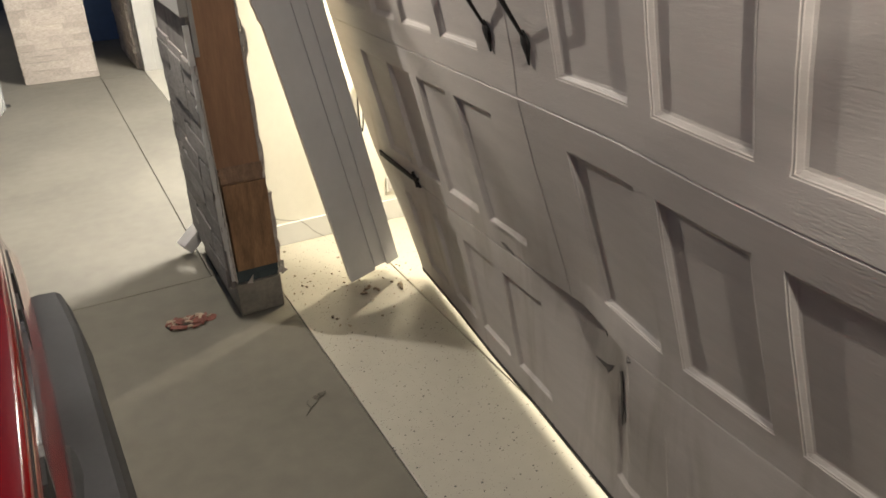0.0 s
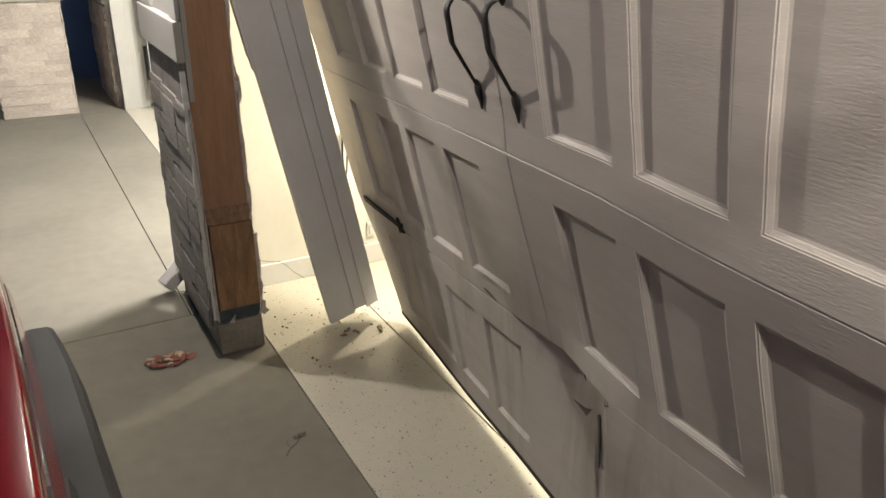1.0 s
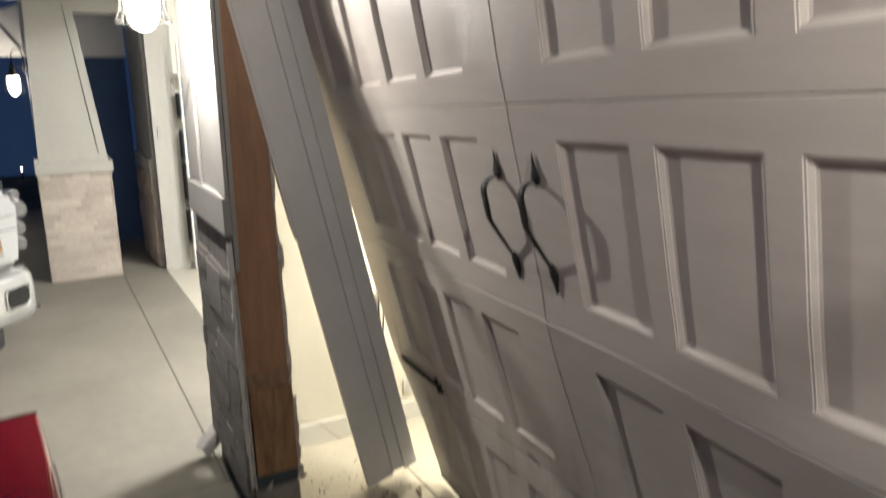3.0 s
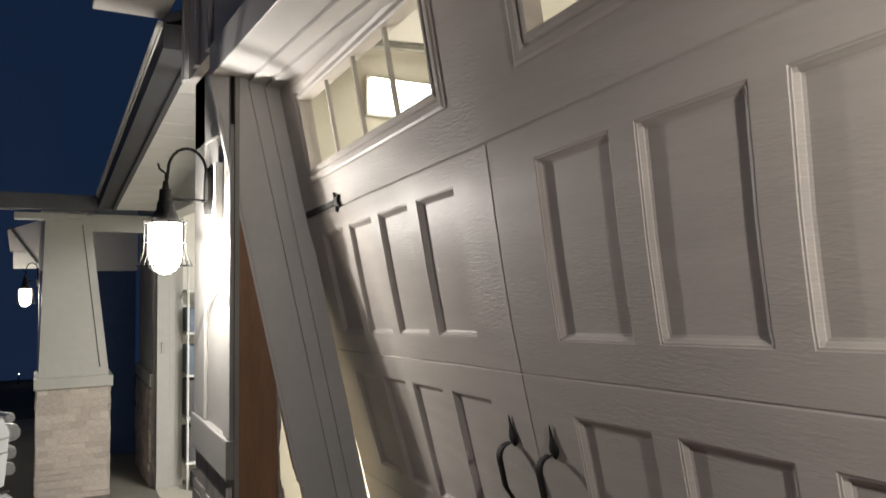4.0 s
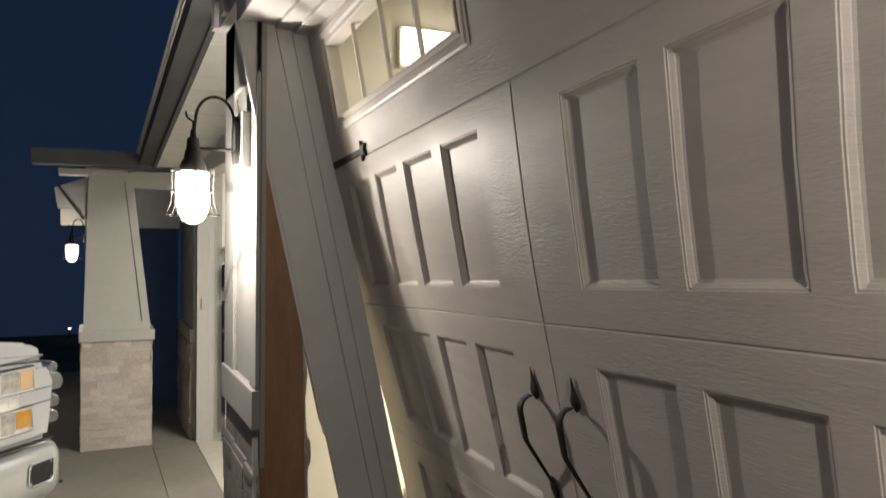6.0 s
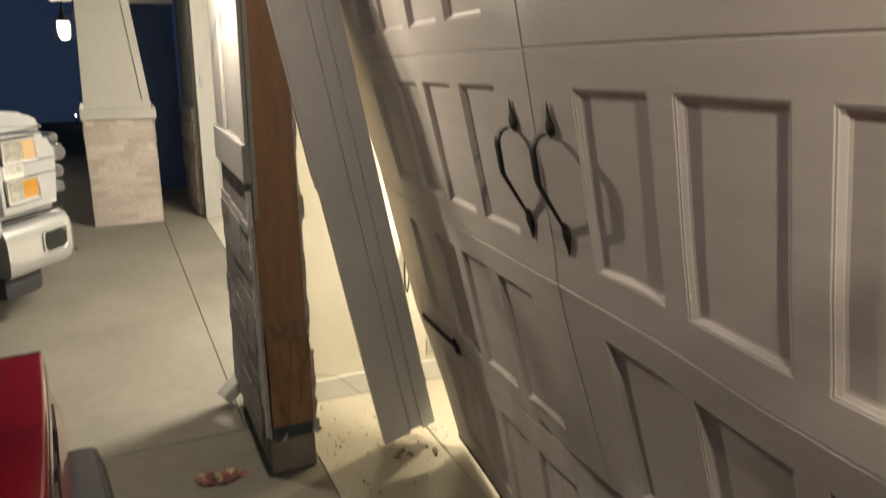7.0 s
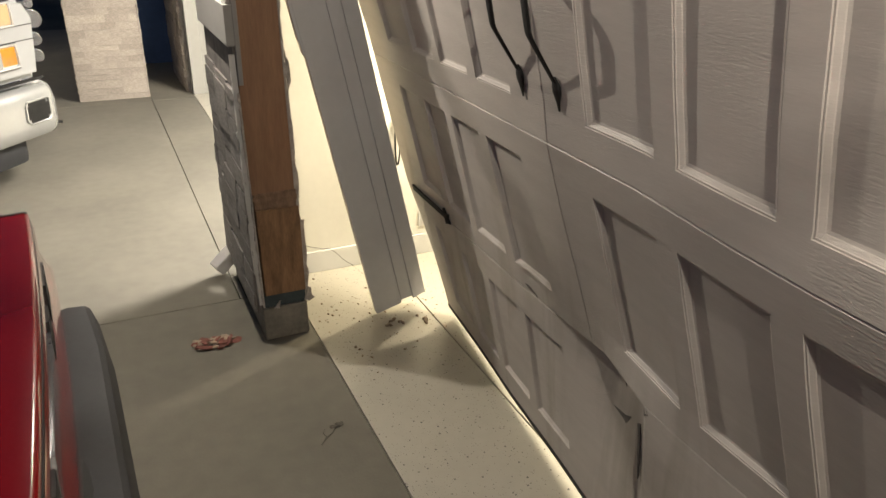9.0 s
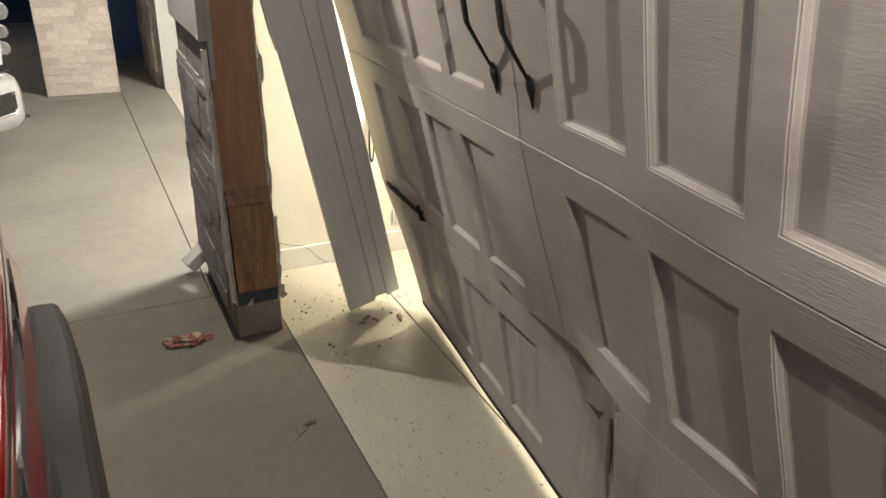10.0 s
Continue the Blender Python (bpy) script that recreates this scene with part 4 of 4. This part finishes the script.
# ---- vehicles ----


def wheel(parent, centre, radius, width, axis):
    c = Vector(centre)
    turn = Matrix.Rotation(radians(90), 4, "Y" if axis == "x" else "X")
    g = bmesh.new()
    h = width / 2
    spun(g, [(radius * 0.62, -h), (radius * 0.94, -h), (radius, -h * 0.75), (radius, h * 0.75), (radius * 0.94, h), (radius * 0.62, h)], (0, 0, 0), 40)
    bmesh.ops.transform(g, matrix=Matrix.Translation(c) @ turn, verts=g.verts)
    tyre = part("tyre", g, RUBBER, parent, "black rubber tyre", True)
    g = bmesh.new()
    spun(g, [(0.0, -h * 0.9), (radius * 0.6, -h * 0.95), (radius * 0.61, h * 0.95), (0.0, h * 0.8)], (0, 0, 0), 32)
    bmesh.ops.transform(g, matrix=Matrix.Translation(c) @ turn, verts=g.verts)
    part("rim", g, SILVER, tyre, "silver rim", True)


def strip(name, rows, material, parent, label="", smooth=True, thick=0.0):
    """A skin through rows of points."""
    g = bmesh.new()
    vs = [[g.verts.new(p) for p in r] for r in rows]
    for a, b in zip(vs, vs[1:]):
        for i in range(len(a) - 1):
            g.faces.new((a[i], a[i + 1], b[i + 1], b[i]))
    if thick:
        bmesh.ops.recalc_face_normals(g, faces=g.faces)
        bmesh.ops.solidify(g, geom=g.faces[:], thickness=thick)
    return part(name, g, material, parent, label, smooth)


red = thing("red_car", (-1.9, 0.0, 0.0), "red car with grey wheel-arch flares parked at the door", "car")


def hood_edge(y):
    s = max(0.0, (y - 0.6) / 1.5)
    return -1.005 - 0.052 * s ** 2.6


rows = []
for k in range(17):
    y = 2.087 - k * 0.16
    e = hood_edge(y)
    rise = 0.012 * k / 16
    dip = 0.010 * math.exp(-k * 0.9)
    rows.append([(e - 0.002, y, 0.888 + rise), (e + 0.001, y, 0.894 + rise), (e, y + 0.001, 0.900 + rise), (e - 0.004, y + 0.002, 0.905 + rise), (e - 0.011, y + 0.001, 0.9075 + rise), (e - 0.09, y - 0.01, 0.908 + rise), (e - 0.135, y - 0.04, 0.906 + rise - dip), (e - 0.45, y - 0.035, 0.914 + rise - dip), (-1.83, y - 0.02, 0.918 + rise), (-2.20, y - 0.035, 0.914 + rise), (-2.62, y - 0.05, 0.89 + rise)])
strip("hood", rows, RED, red, "glossy red hood", True, 0.012)
g = bmesh.new()
tube(g, [(x, y + 0.003, z - 0.002) for x, y, z in rows[0][3:]], 0.0055, 8)
part("hood_seal", g, RUBBER, red, "black rubber seal along the hood's front edge", True)
side = []
for k in range(17):
    y = 2.080 - k * 0.16
    e = hood_edge(y)
    side.append([(e - 0.006, y, 0.882), (e + 0.001, y, 0.879), (e + 0.006, y, 0.868), (e + 0.004, y, 0.845), (e + 0.004, y, 0.800), (e + 0.014, y, 0.765), (e + 0.024, y, 0.745), (e + 0.028, y, 0.72), (e + 0.026, y, 0.69), (e + 0.0, y, 0.60)])
strip("fender_gap", [[(hood_edge(y) - 0.006, y, 0.890), (hood_edge(y) - 0.006, y, 0.885), (hood_edge(y) - 0.006, y, 0.880)] for y in [2.078 - k * 0.16 for k in range(17)]], BLACK, red, "dark gap under the hood edge", True, 0.008)
strip("fender", side, RED, red, "glossy red fender", True, 0.01)
g = bmesh.new()
box(g, -2.60, -1.10, -2.2, 2.02, 0.30, 0.86, 0.04)
part("body", g, RED, red)
g = bmesh.new()
box(g, -2.55, -1.08, 1.99, 2.09, 0.34, 0.885, 0.02)
part("grille", g, BLACK, red, "black grille")
g = bmesh.new()
prism(g, [(0.0, 0.9), (-0.75, 1.52), (-2.1, 1.5), (-2.4, 0.9)], "x", -2.5, -1.16)
bmesh.ops.bevel(g, geom=g.edges[:], offset=0.05, segments=3, affect="EDGES")
part("cabin", g, RED, red, "red painted cabin", True)
for pane in ([(-0.16, 0.96), (-0.74, 1.44), (-1.02, 1.44), (-1.02, 0.96)], [(-1.09, 0.96), (-1.09, 1.44), (-2.02, 1.42), (-2.24, 0.96)]):
    for x in (-1.163, -2.507):
        g = bmesh.new()
        prism(g, pane, "x", x, x + 0.010)
        part("side_window", g, SMOKE, red, "dark side window")
g = bmesh.new()
q = [(-0.14, 1.022), (-0.65, 1.444), (-0.645, 1.452), (-0.135, 1.030)]
prism(g, q, "x", -2.36, -1.30)
part("windscreen", g, SMOKE, red, "dark windscreen")
# dark slots and lamp in the fender
for y0, y1, z0, z1, m, lab in ((1.74, 1.90, 0.775, 0.850, BLACK, "black slot"), (1.56, 1.66, 0.765, 0.850, BLACK, "black slot"), (1.10, 1.54, 0.770, 0.848, SMOKE, "smoked side lamp"), (1.00, 1.09, 0.760, 0.850, BLACK, "black slot")):
    g = bmesh.new()
    prism(g, [(y1 - 0.012, z1), (y0 + 0.012, z1), (y0 - 0.02, (z0 + z1) / 2), (y0 - 0.035, z0), (y1 - 0.05, z0), (y1 - 0.03, (z0 + z1) / 2)], "x", -0.02, 0.0)
    for v in g.verts:
        v.co.x += hood_edge(v.co.y) + 0.0105
    part("side_lamp" if m is SMOKE else "slot", g, m, red, lab)
flare = []
for k in range(15):
    y = 1.925 - k * 0.12
    s = k * 0.12
    inner = -1.034 + 0.032 * min(1, s / 0.7)
    ridge = -0.950 + 0.028 * min(1, s / 0.25) * 0.6 + 0.028 * min(1.2, s / 0.75)
    drop = 0.012 * max(0, 1 - s / 0.1)
    flare.append([(inner - 0.01, y, 0.690), (inner, y, 0.702 - drop), (inner * 0.6 + ridge * 0.4, y, 0.708 - drop), (ridge - 0.012, y, 0.705 - drop), (ridge, y, 0.695 - drop), (ridge + 0.014, y - 0.012, 0.64), (ridge + 0.012, y - 0.015, 0.60)])
strip("wheel_flare", flare, PLASTIC, red, "matt grey plastic wheel-arch flare", True, 0.012)
wheel(red, (-1.06, 1.18, 0.36), 0.36, 0.22, "x")
wheel(red, (-2.52, 1.18, 0.36), 0.36, 0.22, "x")
wheel(red, (-1.06, -1.5, 0.36), 0.36, 0.22, "x")

# the pickup stands askew: local x runs to its nose, y across it, z up
TRUCK = Matrix.Translation((-1.045, 5.15, 0)) @ Matrix.Rotation(math.atan2(0.77, 0.64), 4, "Z")
truck = thing("white_pickup", TRUCK @ Vector((-2.8, 1.0, 0)), "white pickup truck with chrome grille and amber lamps, parked askew", "truck")


def on_truck(name, g, material, label="", smooth=True, parent=None):
    bmesh.ops.transform(g, matrix=TRUCK, verts=g.verts)
    return part(name, g, material, parent or truck, label, smooth)


ARCH = [(-1.05 + 0.50 * math.cos(a), 0.42 + 0.50 * math.sin(a)) for a in [math.pi * k / 10 for k in range(11)]]
g = bmesh.new()
prism(g, [(-0.095, 0.665), (-0.075, 0.80), (-0.085, 1.00), (-0.105, 1.115), (-0.55, 1.145), (-0.55, 0.665)], "y", 0.03, 1.97)
bmesh.ops.bevel(g, geom=g.edges[:], offset=0.032, segments=5, affect="EDGES")
on_truck("front_fender", g, TRUCKW, "white painted front end")
g = bmesh.new()
prism(g, [(-0.110, 1.128), (-0.125, 1.185), (-0.24, 1.245), (-0.50, 1.285), (-1.5, 1.31), (-1.5, 1.15), (-0.55, 1.150)], "y", 0.035, 1.965)
bmesh.ops.bevel(g, geom=g.edges[:], offset=0.035, segments=4, affect="EDGES")
on_truck("hood", g, TRUCKW, "white painted hood")
g = bmesh.new()
prism(g, [(-0.551, 1.145), (-0.551, 0.60)] + ARCH[1:-1] + [(-1.56, 0.50), (-5.6, 0.55), (-5.6, 1.28), (-3.5, 1.28), (-3.4, 1.92), (-2.2, 1.92), (-1.55, 1.30), (-1.51, 1.145)], "y", 0.03, 1.97)
on_truck("body", g, TRUCKW, "white painted body", False)
for pane in ([(-2.74, 1.37), (-2.74, 1.85), (-2.26, 1.85), (-1.76, 1.37)], [(-3.38, 1.37), (-3.32, 1.85), (-2.82, 1.85), (-2.82, 1.37)]):
    for y in (0.024, 1.966):
        g = bmesh.new()
        prism(g, pane, "y", y, y + 0.010)
        on_truck("side_window", g, SMOKE, "dark side window", False)
g = bmesh.new()
prism(g, [(-1.66, 1.415), (-2.11, 1.845), (-2.105, 1.852), (-1.655, 1.422)], "y", 0.14, 1.86)
on_truck("windscreen", g, SMOKE, "dark windscreen", False)
# wrap-round bumper: a rounded section swept round the corners of the nose
turns = [(-0.56, 0.0, 0.0, -1.0), (-0.34, -0.004, 0.0, -1.0), (-0.14, -0.006, 0.0, -1.0)]
for k in range(1, 10):
    w = math.pi / 2 * k / 9
    turns.append((-0.14 + 0.19 * math.sin(w), 0.184 - 0.19 * math.cos(w), math.sin(w), -math.cos(w)))
turns += [(0.058, 0.6, 1.0, 0.0), (0.060, 1.0, 1.0, 0.0)]
turns += [(x, 2.0 - y, p, -q) for x, y, p, q in turns[-2::-1]]
SHAPE = ((-0.30, 0.345), (-0.045, 0.325), (-0.018, 0.330), (-0.004, 0.352), (0.0, 0.40), (0.0, 0.52), (-0.006, 0.565), (-0.020, 0.598), (-0.045, 0.618), (-0.085, 0.627), (-0.30, 0.630))
g = bmesh.new()
rings = [[g.verts.new((x + p * (o if abs(p) > 0.5 or o > -0.1 else max(o, -0.2)), y + q * (o if abs(q) > 0.5 or o > -0.1 else max(o, -0.2)), z)) for o, z in SHAPE] for x, y, p, q in turns]
for a, b in zip(rings, rings[1:]):
    for i in range(len(SHAPE)):
        j = (i + 1) % len(SHAPE)
        g.faces.new((a[i], a[j], b[j], b[i]))
g.faces.new(rings[0][::-1])
g.faces.new(rings[-1])
bumper = on_truck("bumper", g, SILVER, "silver-white wrap-round bumper")
g = bmesh.new()
vs = box(g, -0.305, -0.112, -0.010, 0.02, 0.415, 0.552)
bmesh.ops.bevel(g, geom=[e for e in g.edges if abs(e.verts[0].co.y - e.verts[1].co.y) > 0.02], offset=0.030, segments=4, affect="EDGES")
on_truck("bumper_opening", g, BLACK, "dark opening", False, bumper)
g = bmesh.new()
ring = [(-0.305, 0.44), (-0.30, 0.53), (-0.285, 0.549), (-0.13, 0.549), (-0.115, 0.535), (-0.115, 0.44), (-0.135, 0.418), (-0.28, 0.418), (-0.305, 0.44)]
tube(g, [(x, -0.009, z) for x, z in ring], 0.007, 6)
on_truck("opening_rim", g, SILVER, "", True, bumper)
g = bmesh.new()
box(g, -0.56, -0.26, 0.06, 0.36, 0.17, 0.36, 0.06)
on_truck("air_dam", g, PLASTIC, "grey plastic air dam")
g = bmesh.new()
tube(g, [(0.02, 0.10, 0.345), (0.07, 0.10, 0.335), (0.075, 0.15, 0.335), (0.03, 0.16, 0.345)], 0.010, 6)
on_truck("tow_hook", g, BLACK, "black tow hook")
g = bmesh.new()
box(g, -1.55, -0.56, 0.06, 0.50, 0.50, 1.05)
on_truck("wheel_well", g, BLACK, "dark wheel well", False)
for x0, x1, z0, z1, m, name, lab in ((-0.475, -0.367, 0.755, 0.872, LENS, "headlight", "clear headlight lens"), (-0.366, -0.256, 0.763, 0.868, AMBER, "marker_lamp", "amber marker lamp"), (-0.475, -0.336, 0.985, 1.100, LENS, "headlight", "clear headlight lens"), (-0.335, -0.243, 0.985, 1.096, PALE, "marker_lamp", "pale amber marker lamp"), (-0.42, -0.35, 0.893, 0.965, CHROME, "reflector", "chrome reflector")):
    g = bmesh.new()
    box(g, x0, x1, 0.018, 0.10, z0, z1, 0.010)
    on_truck(name, g, m, lab)
for x0, x1, z0, z1 in ((-0.49, -0.240, 0.742, 0.882), (-0.49, -0.228, 0.972, 1.110), (-0.49, -0.34, 0.885, 0.970)):
    g = bmesh.new()
    box(g, x0, x1, 0.022, 0.09, z0, z1, 0.012)
    on_truck("lamp_housing", g, CHROME, "chrome lamp housing")
for x0, x1, z0, z1 in ((-0.495, -0.234, 0.737, 0.888), (-0.495, -0.222, 0.967, 1.116)):
    g = bmesh.new()
    box(g, x0, x1, 0.0265, 0.06, z0, z1, 0.002)
    on_truck("lamp_gasket", g, BLACK, "black gasket round the lamp")
for x0, z0, x1, z1 in ((-0.48, 0.748, -0.248, 0.876), (-0.48, 0.978, -0.236, 1.104)):
    g = bmesh.new()
    tube(g, [(x0, 0.022, z0), (x1, 0.022, z0), (x1, 0.022, z1), (x0, 0.022, z1), (x0, 0.022, z0)], 0.009, 8)
    on_truck("lamp_bezel", g, CHROME, "chrome lamp bezel")
for z0, z1 in ((0.885, 0.889), (0.968, 0.972), (0.652, 0.664)):
    g = bmesh.new()
    box(g, -0.33 if z0 > 0.7 else -0.52, -0.085, 0.026, 0.04, z0, z1)
    on_truck("panel_gap", g, BLACK, "", False)
for z, r, x in ((1.080, 0.026, -0.045), (0.990, 0.050, -0.035), (0.875, 0.036, -0.045), (0.780, 0.034, -0.050)):
    g = bmesh.new()
    tube(g, [(x - 0.03, 0.035, z), (x, 0.06, z), (x + 0.02, 0.20, z), (x + 0.03, 1.0, z), (x + 0.02, 1.8, z), (x - 0.03, 1.965, z)], r, 12)
    on_truck("grille_bar", g, CHROME, "chrome grille bar")


def truck_wheel(x, y):
    g = bmesh.new()
    h, r = 0.14, 0.42
    turn = TRUCK @ Matrix.Translation((x, y, r)) @ Matrix.Rotation(radians(90), 4, "X")
    spun(g, [(r * 0.62, -h), (r * 0.94, -h), (r, -h * 0.75), (r, h * 0.75), (r * 0.94, h), (r * 0.62, h)], (0, 0, 0), 40)
    bmesh.ops.transform(g, matrix=turn, verts=g.verts)
    tyre = part("tyre", g, RUBBER, truck, "black rubber tyre", True)
    g = bmesh.new()
    spun(g, [(0.0, -h * 0.8), (r * 0.6, -h * 0.95), (r * 0.61, h * 0.95), (0.0, h * 0.9)], (0, 0, 0), 32)
    bmesh.ops.transform(g, matrix=turn, verts=g.verts)
    part("rim", g, SILVER, tyre, "silver rim", True)


for x in (-1.05, -4.6):
    for y in (0.17, 1.83):
        truck_wheel(x, y)

# ---- lamps inside ----
for x, y, z, a, b in ((1.7, 2.1, 2.93, 0.62, 0.16), (1.5, 4.1, 2.93, 0.62, 0.16)):
    th = thing("ceiling_light", (x, y, 2.99), "white ceiling strip light, lit", "ceiling light", "ceiling lights")
    g = bmesh.new()
    box(g, x - a, x + a, y - b, y + b, z, z + 0.068, 0.01)
    part("housing", g, WHITE, th)
    g = bmesh.new()
    box(g, x - a + 0.02, x + a - 0.02, y - b + 0.02, y + b - 0.02, z - 0.045, z - 0.001, 0.01)
    part("diffuser", g, TUBE, th, "glowing diffuser")

work = thing("wall_light", (0.68, 3.21, 1.00), "bare lit bulb on a black wall arm behind the door", "wall light")
g = bmesh.new()
spun(g, [(0.0, 0.0), (0.040, 0.0), (0.036, 0.016), (0.0, 0.018)], (0, 0, 0), 16)
bmesh.ops.transform(g, matrix=Matrix.Translation((0.68, 3.2195, 0.94)) @ Matrix.Rotation(radians(90), 4, "X"), verts=g.verts)
part("backplate", g, BLACK, work, "", True)
g = bmesh.new()
tube(g, [(0.68, 3.205, 0.94), (0.68, 3.09, 0.935), (0.68, 3.07, 0.94), (0.68, 3.06, 0.955)], 0.007, 8)
part("arm", g, BLACK, work, "", True)
g = bmesh.new()
spun(g, [(0.0, -0.049), (0.014, -0.045), (0.022, -0.025), (0.026, -0.005), (0.022, 0.015), (0.010, 0.027), (0.0, 0.029)], (0.68, 3.06, 1.00), 16)
part("bulb", g, BULB, work, "glowing bulb", True).visible_shadow = False

strip_light = thing("wall_strip_light", (0.52, 3.2, 2.72), "short white strip light high on the cream wall", "strip light")
g = bmesh.new()
box(g, 0.34, 0.72, 3.188, 3.2195, 2.655, 2.840, 0.006)
part("housing", g, WHITE, strip_light)
g = bmesh.new()
box(g, 0.35, 0.71, 3.160, 3.187, 2.665, 2.830, 0.012)
part("diffuser", g, TUBE, strip_light, "glowing diffuser")

# ---- debris ----


def chip(bm, c, r, rnd, flat=0.5):
    m = Matrix.Translation(c) @ Matrix.Rotation(rnd.uniform(0, 6.3), 4, "Z") @ Matrix.Rotation(rnd.uniform(-0.5, 0.5), 4, "X") @ Matrix.Diagonal((r * rnd.uniform(0.8, 1.7), r * rnd.uniform(0.5, 1), r * flat, 1))
    out = bmesh.ops.create_icosphere(bm, subdivisions=1, radius=1, matrix=m)
    for v in out["verts"]:
        v.co += Vector((rnd.uniform(-1, 1), rnd.uniform(-1, 1), rnd.uniform(-1, 1))) * r * 0.18


pile = thing("debris_pile", (-0.57, 2.745, 0), "small heap of broken red and cream stone chips on the concrete", "debris")
rnd = random.Random(5)
for k in range(27):
    g = bmesh.new()
    a, q = rnd.uniform(0, 6.3), rnd.random() ** 0.7
    r = rnd.uniform(0.013, 0.027)
    chip(g, Vector((-0.57 + math.cos(a) * q * 0.085, 2.745 + math.sin(a) * q * 0.048, r * 0.30 + (1 - q) * 0.016)), r, rnd, 0.30)
    part("chip", g, ORANGE if rnd.random() < 0.6 else CRUMB, pile)
g = bmesh.new()
for k in range(90):
    y = rnd.gauss(2.70, 0.20)
    x = rnd.uniform(-0.14, 0.42)
    if y > 3.19:
        continue
    r = rnd.choice((0.002, 0.003, 0.003, 0.004, 0.006))
    chip(g, Vector((x, y, 0.003 + r * 0.4)), r, rnd, 0.6)
for k in range(9):
    r = rnd.uniform(0.006, 0.014)
    chip(g, Vector((rnd.uniform(0.12, 0.33), rnd.uniform(2.50, 2.64), 0.003 + r * 0.4)), r, rnd, 0.6)
tagged(link("rubble", g, CRUMB), "crumbs of broken stone and mortar on the garage floor", "rubble", "", "stuff")
g = bmesh.new()
for k in range(9):
    chip(g, Vector((-0.275 + rnd.uniform(-0.022, 0.022), 2.04 + rnd.uniform(-0.016, 0.016), 0.004)), rnd.uniform(0.004, 0.010), rnd, 0.15)
tube(g, [(-0.350, 1.965, 0.002), (-0.328, 1.992, 0.003), (-0.297, 2.012, 0.002), (-0.270, 2.045, 0.004)], 0.0013, 5)
tube(g, [(-0.322, 1.995, 0.002), (-0.330, 2.022, 0.003), (-0.318, 2.040, 0.002)], 0.0011, 5)
tagged(link("twig", g, CRACK), "dark twig and leaf scrap on the concrete", "twig", "", "stuff")


def crack(name, pts, width, axis, parent_label):
    """A narrow jagged dark line lying on a surface."""
    g = bmesh.new()
    row = []
    for p in pts:
        p = Vector(p)
        d = Vector((0, 0, width)) if axis == "y" else Vector((0, width, 0))
        row.append((g.verts.new(p - d), g.verts.new(p + d)))
    for a, b in zip(row, row[1:]):
        g.faces.new((a[0], b[0], b[1], a[1]))
    return tagged(link(name, g, CRACK), parent_label, "crack", "", "structure")


crack("wall_crack", [(-0.06, 3.2175, 0.150), (0.0, 3.2175, 0.128), (0.03, 3.2175, 0.118), (0.07, 3.2175, 0.113)], 0.0014, "y", "thin crack in the cream wall")
crack("baseboard_crack", [(0.07, 3.205, 0.111), (0.10, 3.205, 0.085), (0.125, 3.205, 0.05), (0.16, 3.205, 0.02), (0.18, 3.205, 0.004)], 0.0018, "y", "thin crack in the baseboard")
crack("floor_crack", [(0.18, 3.20, 0.0036), (0.19, 3.12, 0.0036), (0.215, 3.05, 0.0036), (0.21, 2.97, 0.0036), (0.235, 2.90, 0.0036)], 0.002, "z", "thin crack in the epoxy floor")

# outlet and hanging hose on the side wall
out = thing("wall_outlet", (0.55, 3.21, 0.10), "white power outlet on the garage wall", "outlet")
g = bmesh.new()
box(g, 0.535, 0.585, 3.211, 3.2195, 0.155, 0.235, 0.003)
part("plate", g, WHITE, out)
g = bmesh.new()
box(g, 0.547, 0.573, 3.208, 3.212, 0.168, 0.222, 0.002)
part("sockets", g, TRIM, out)
g = bmesh.new()
tube(g, [(0.422 + 0.012 * math.cos(k * math.tau / 20), 3.207, 0.62 + 0.12 * math.sin(k * math.tau / 20)) for k in range(21)], 0.0042, 8)
tagged(link("hose_loop", g, BLACK, True), "black hose loop hanging on the garage wall", "hose")
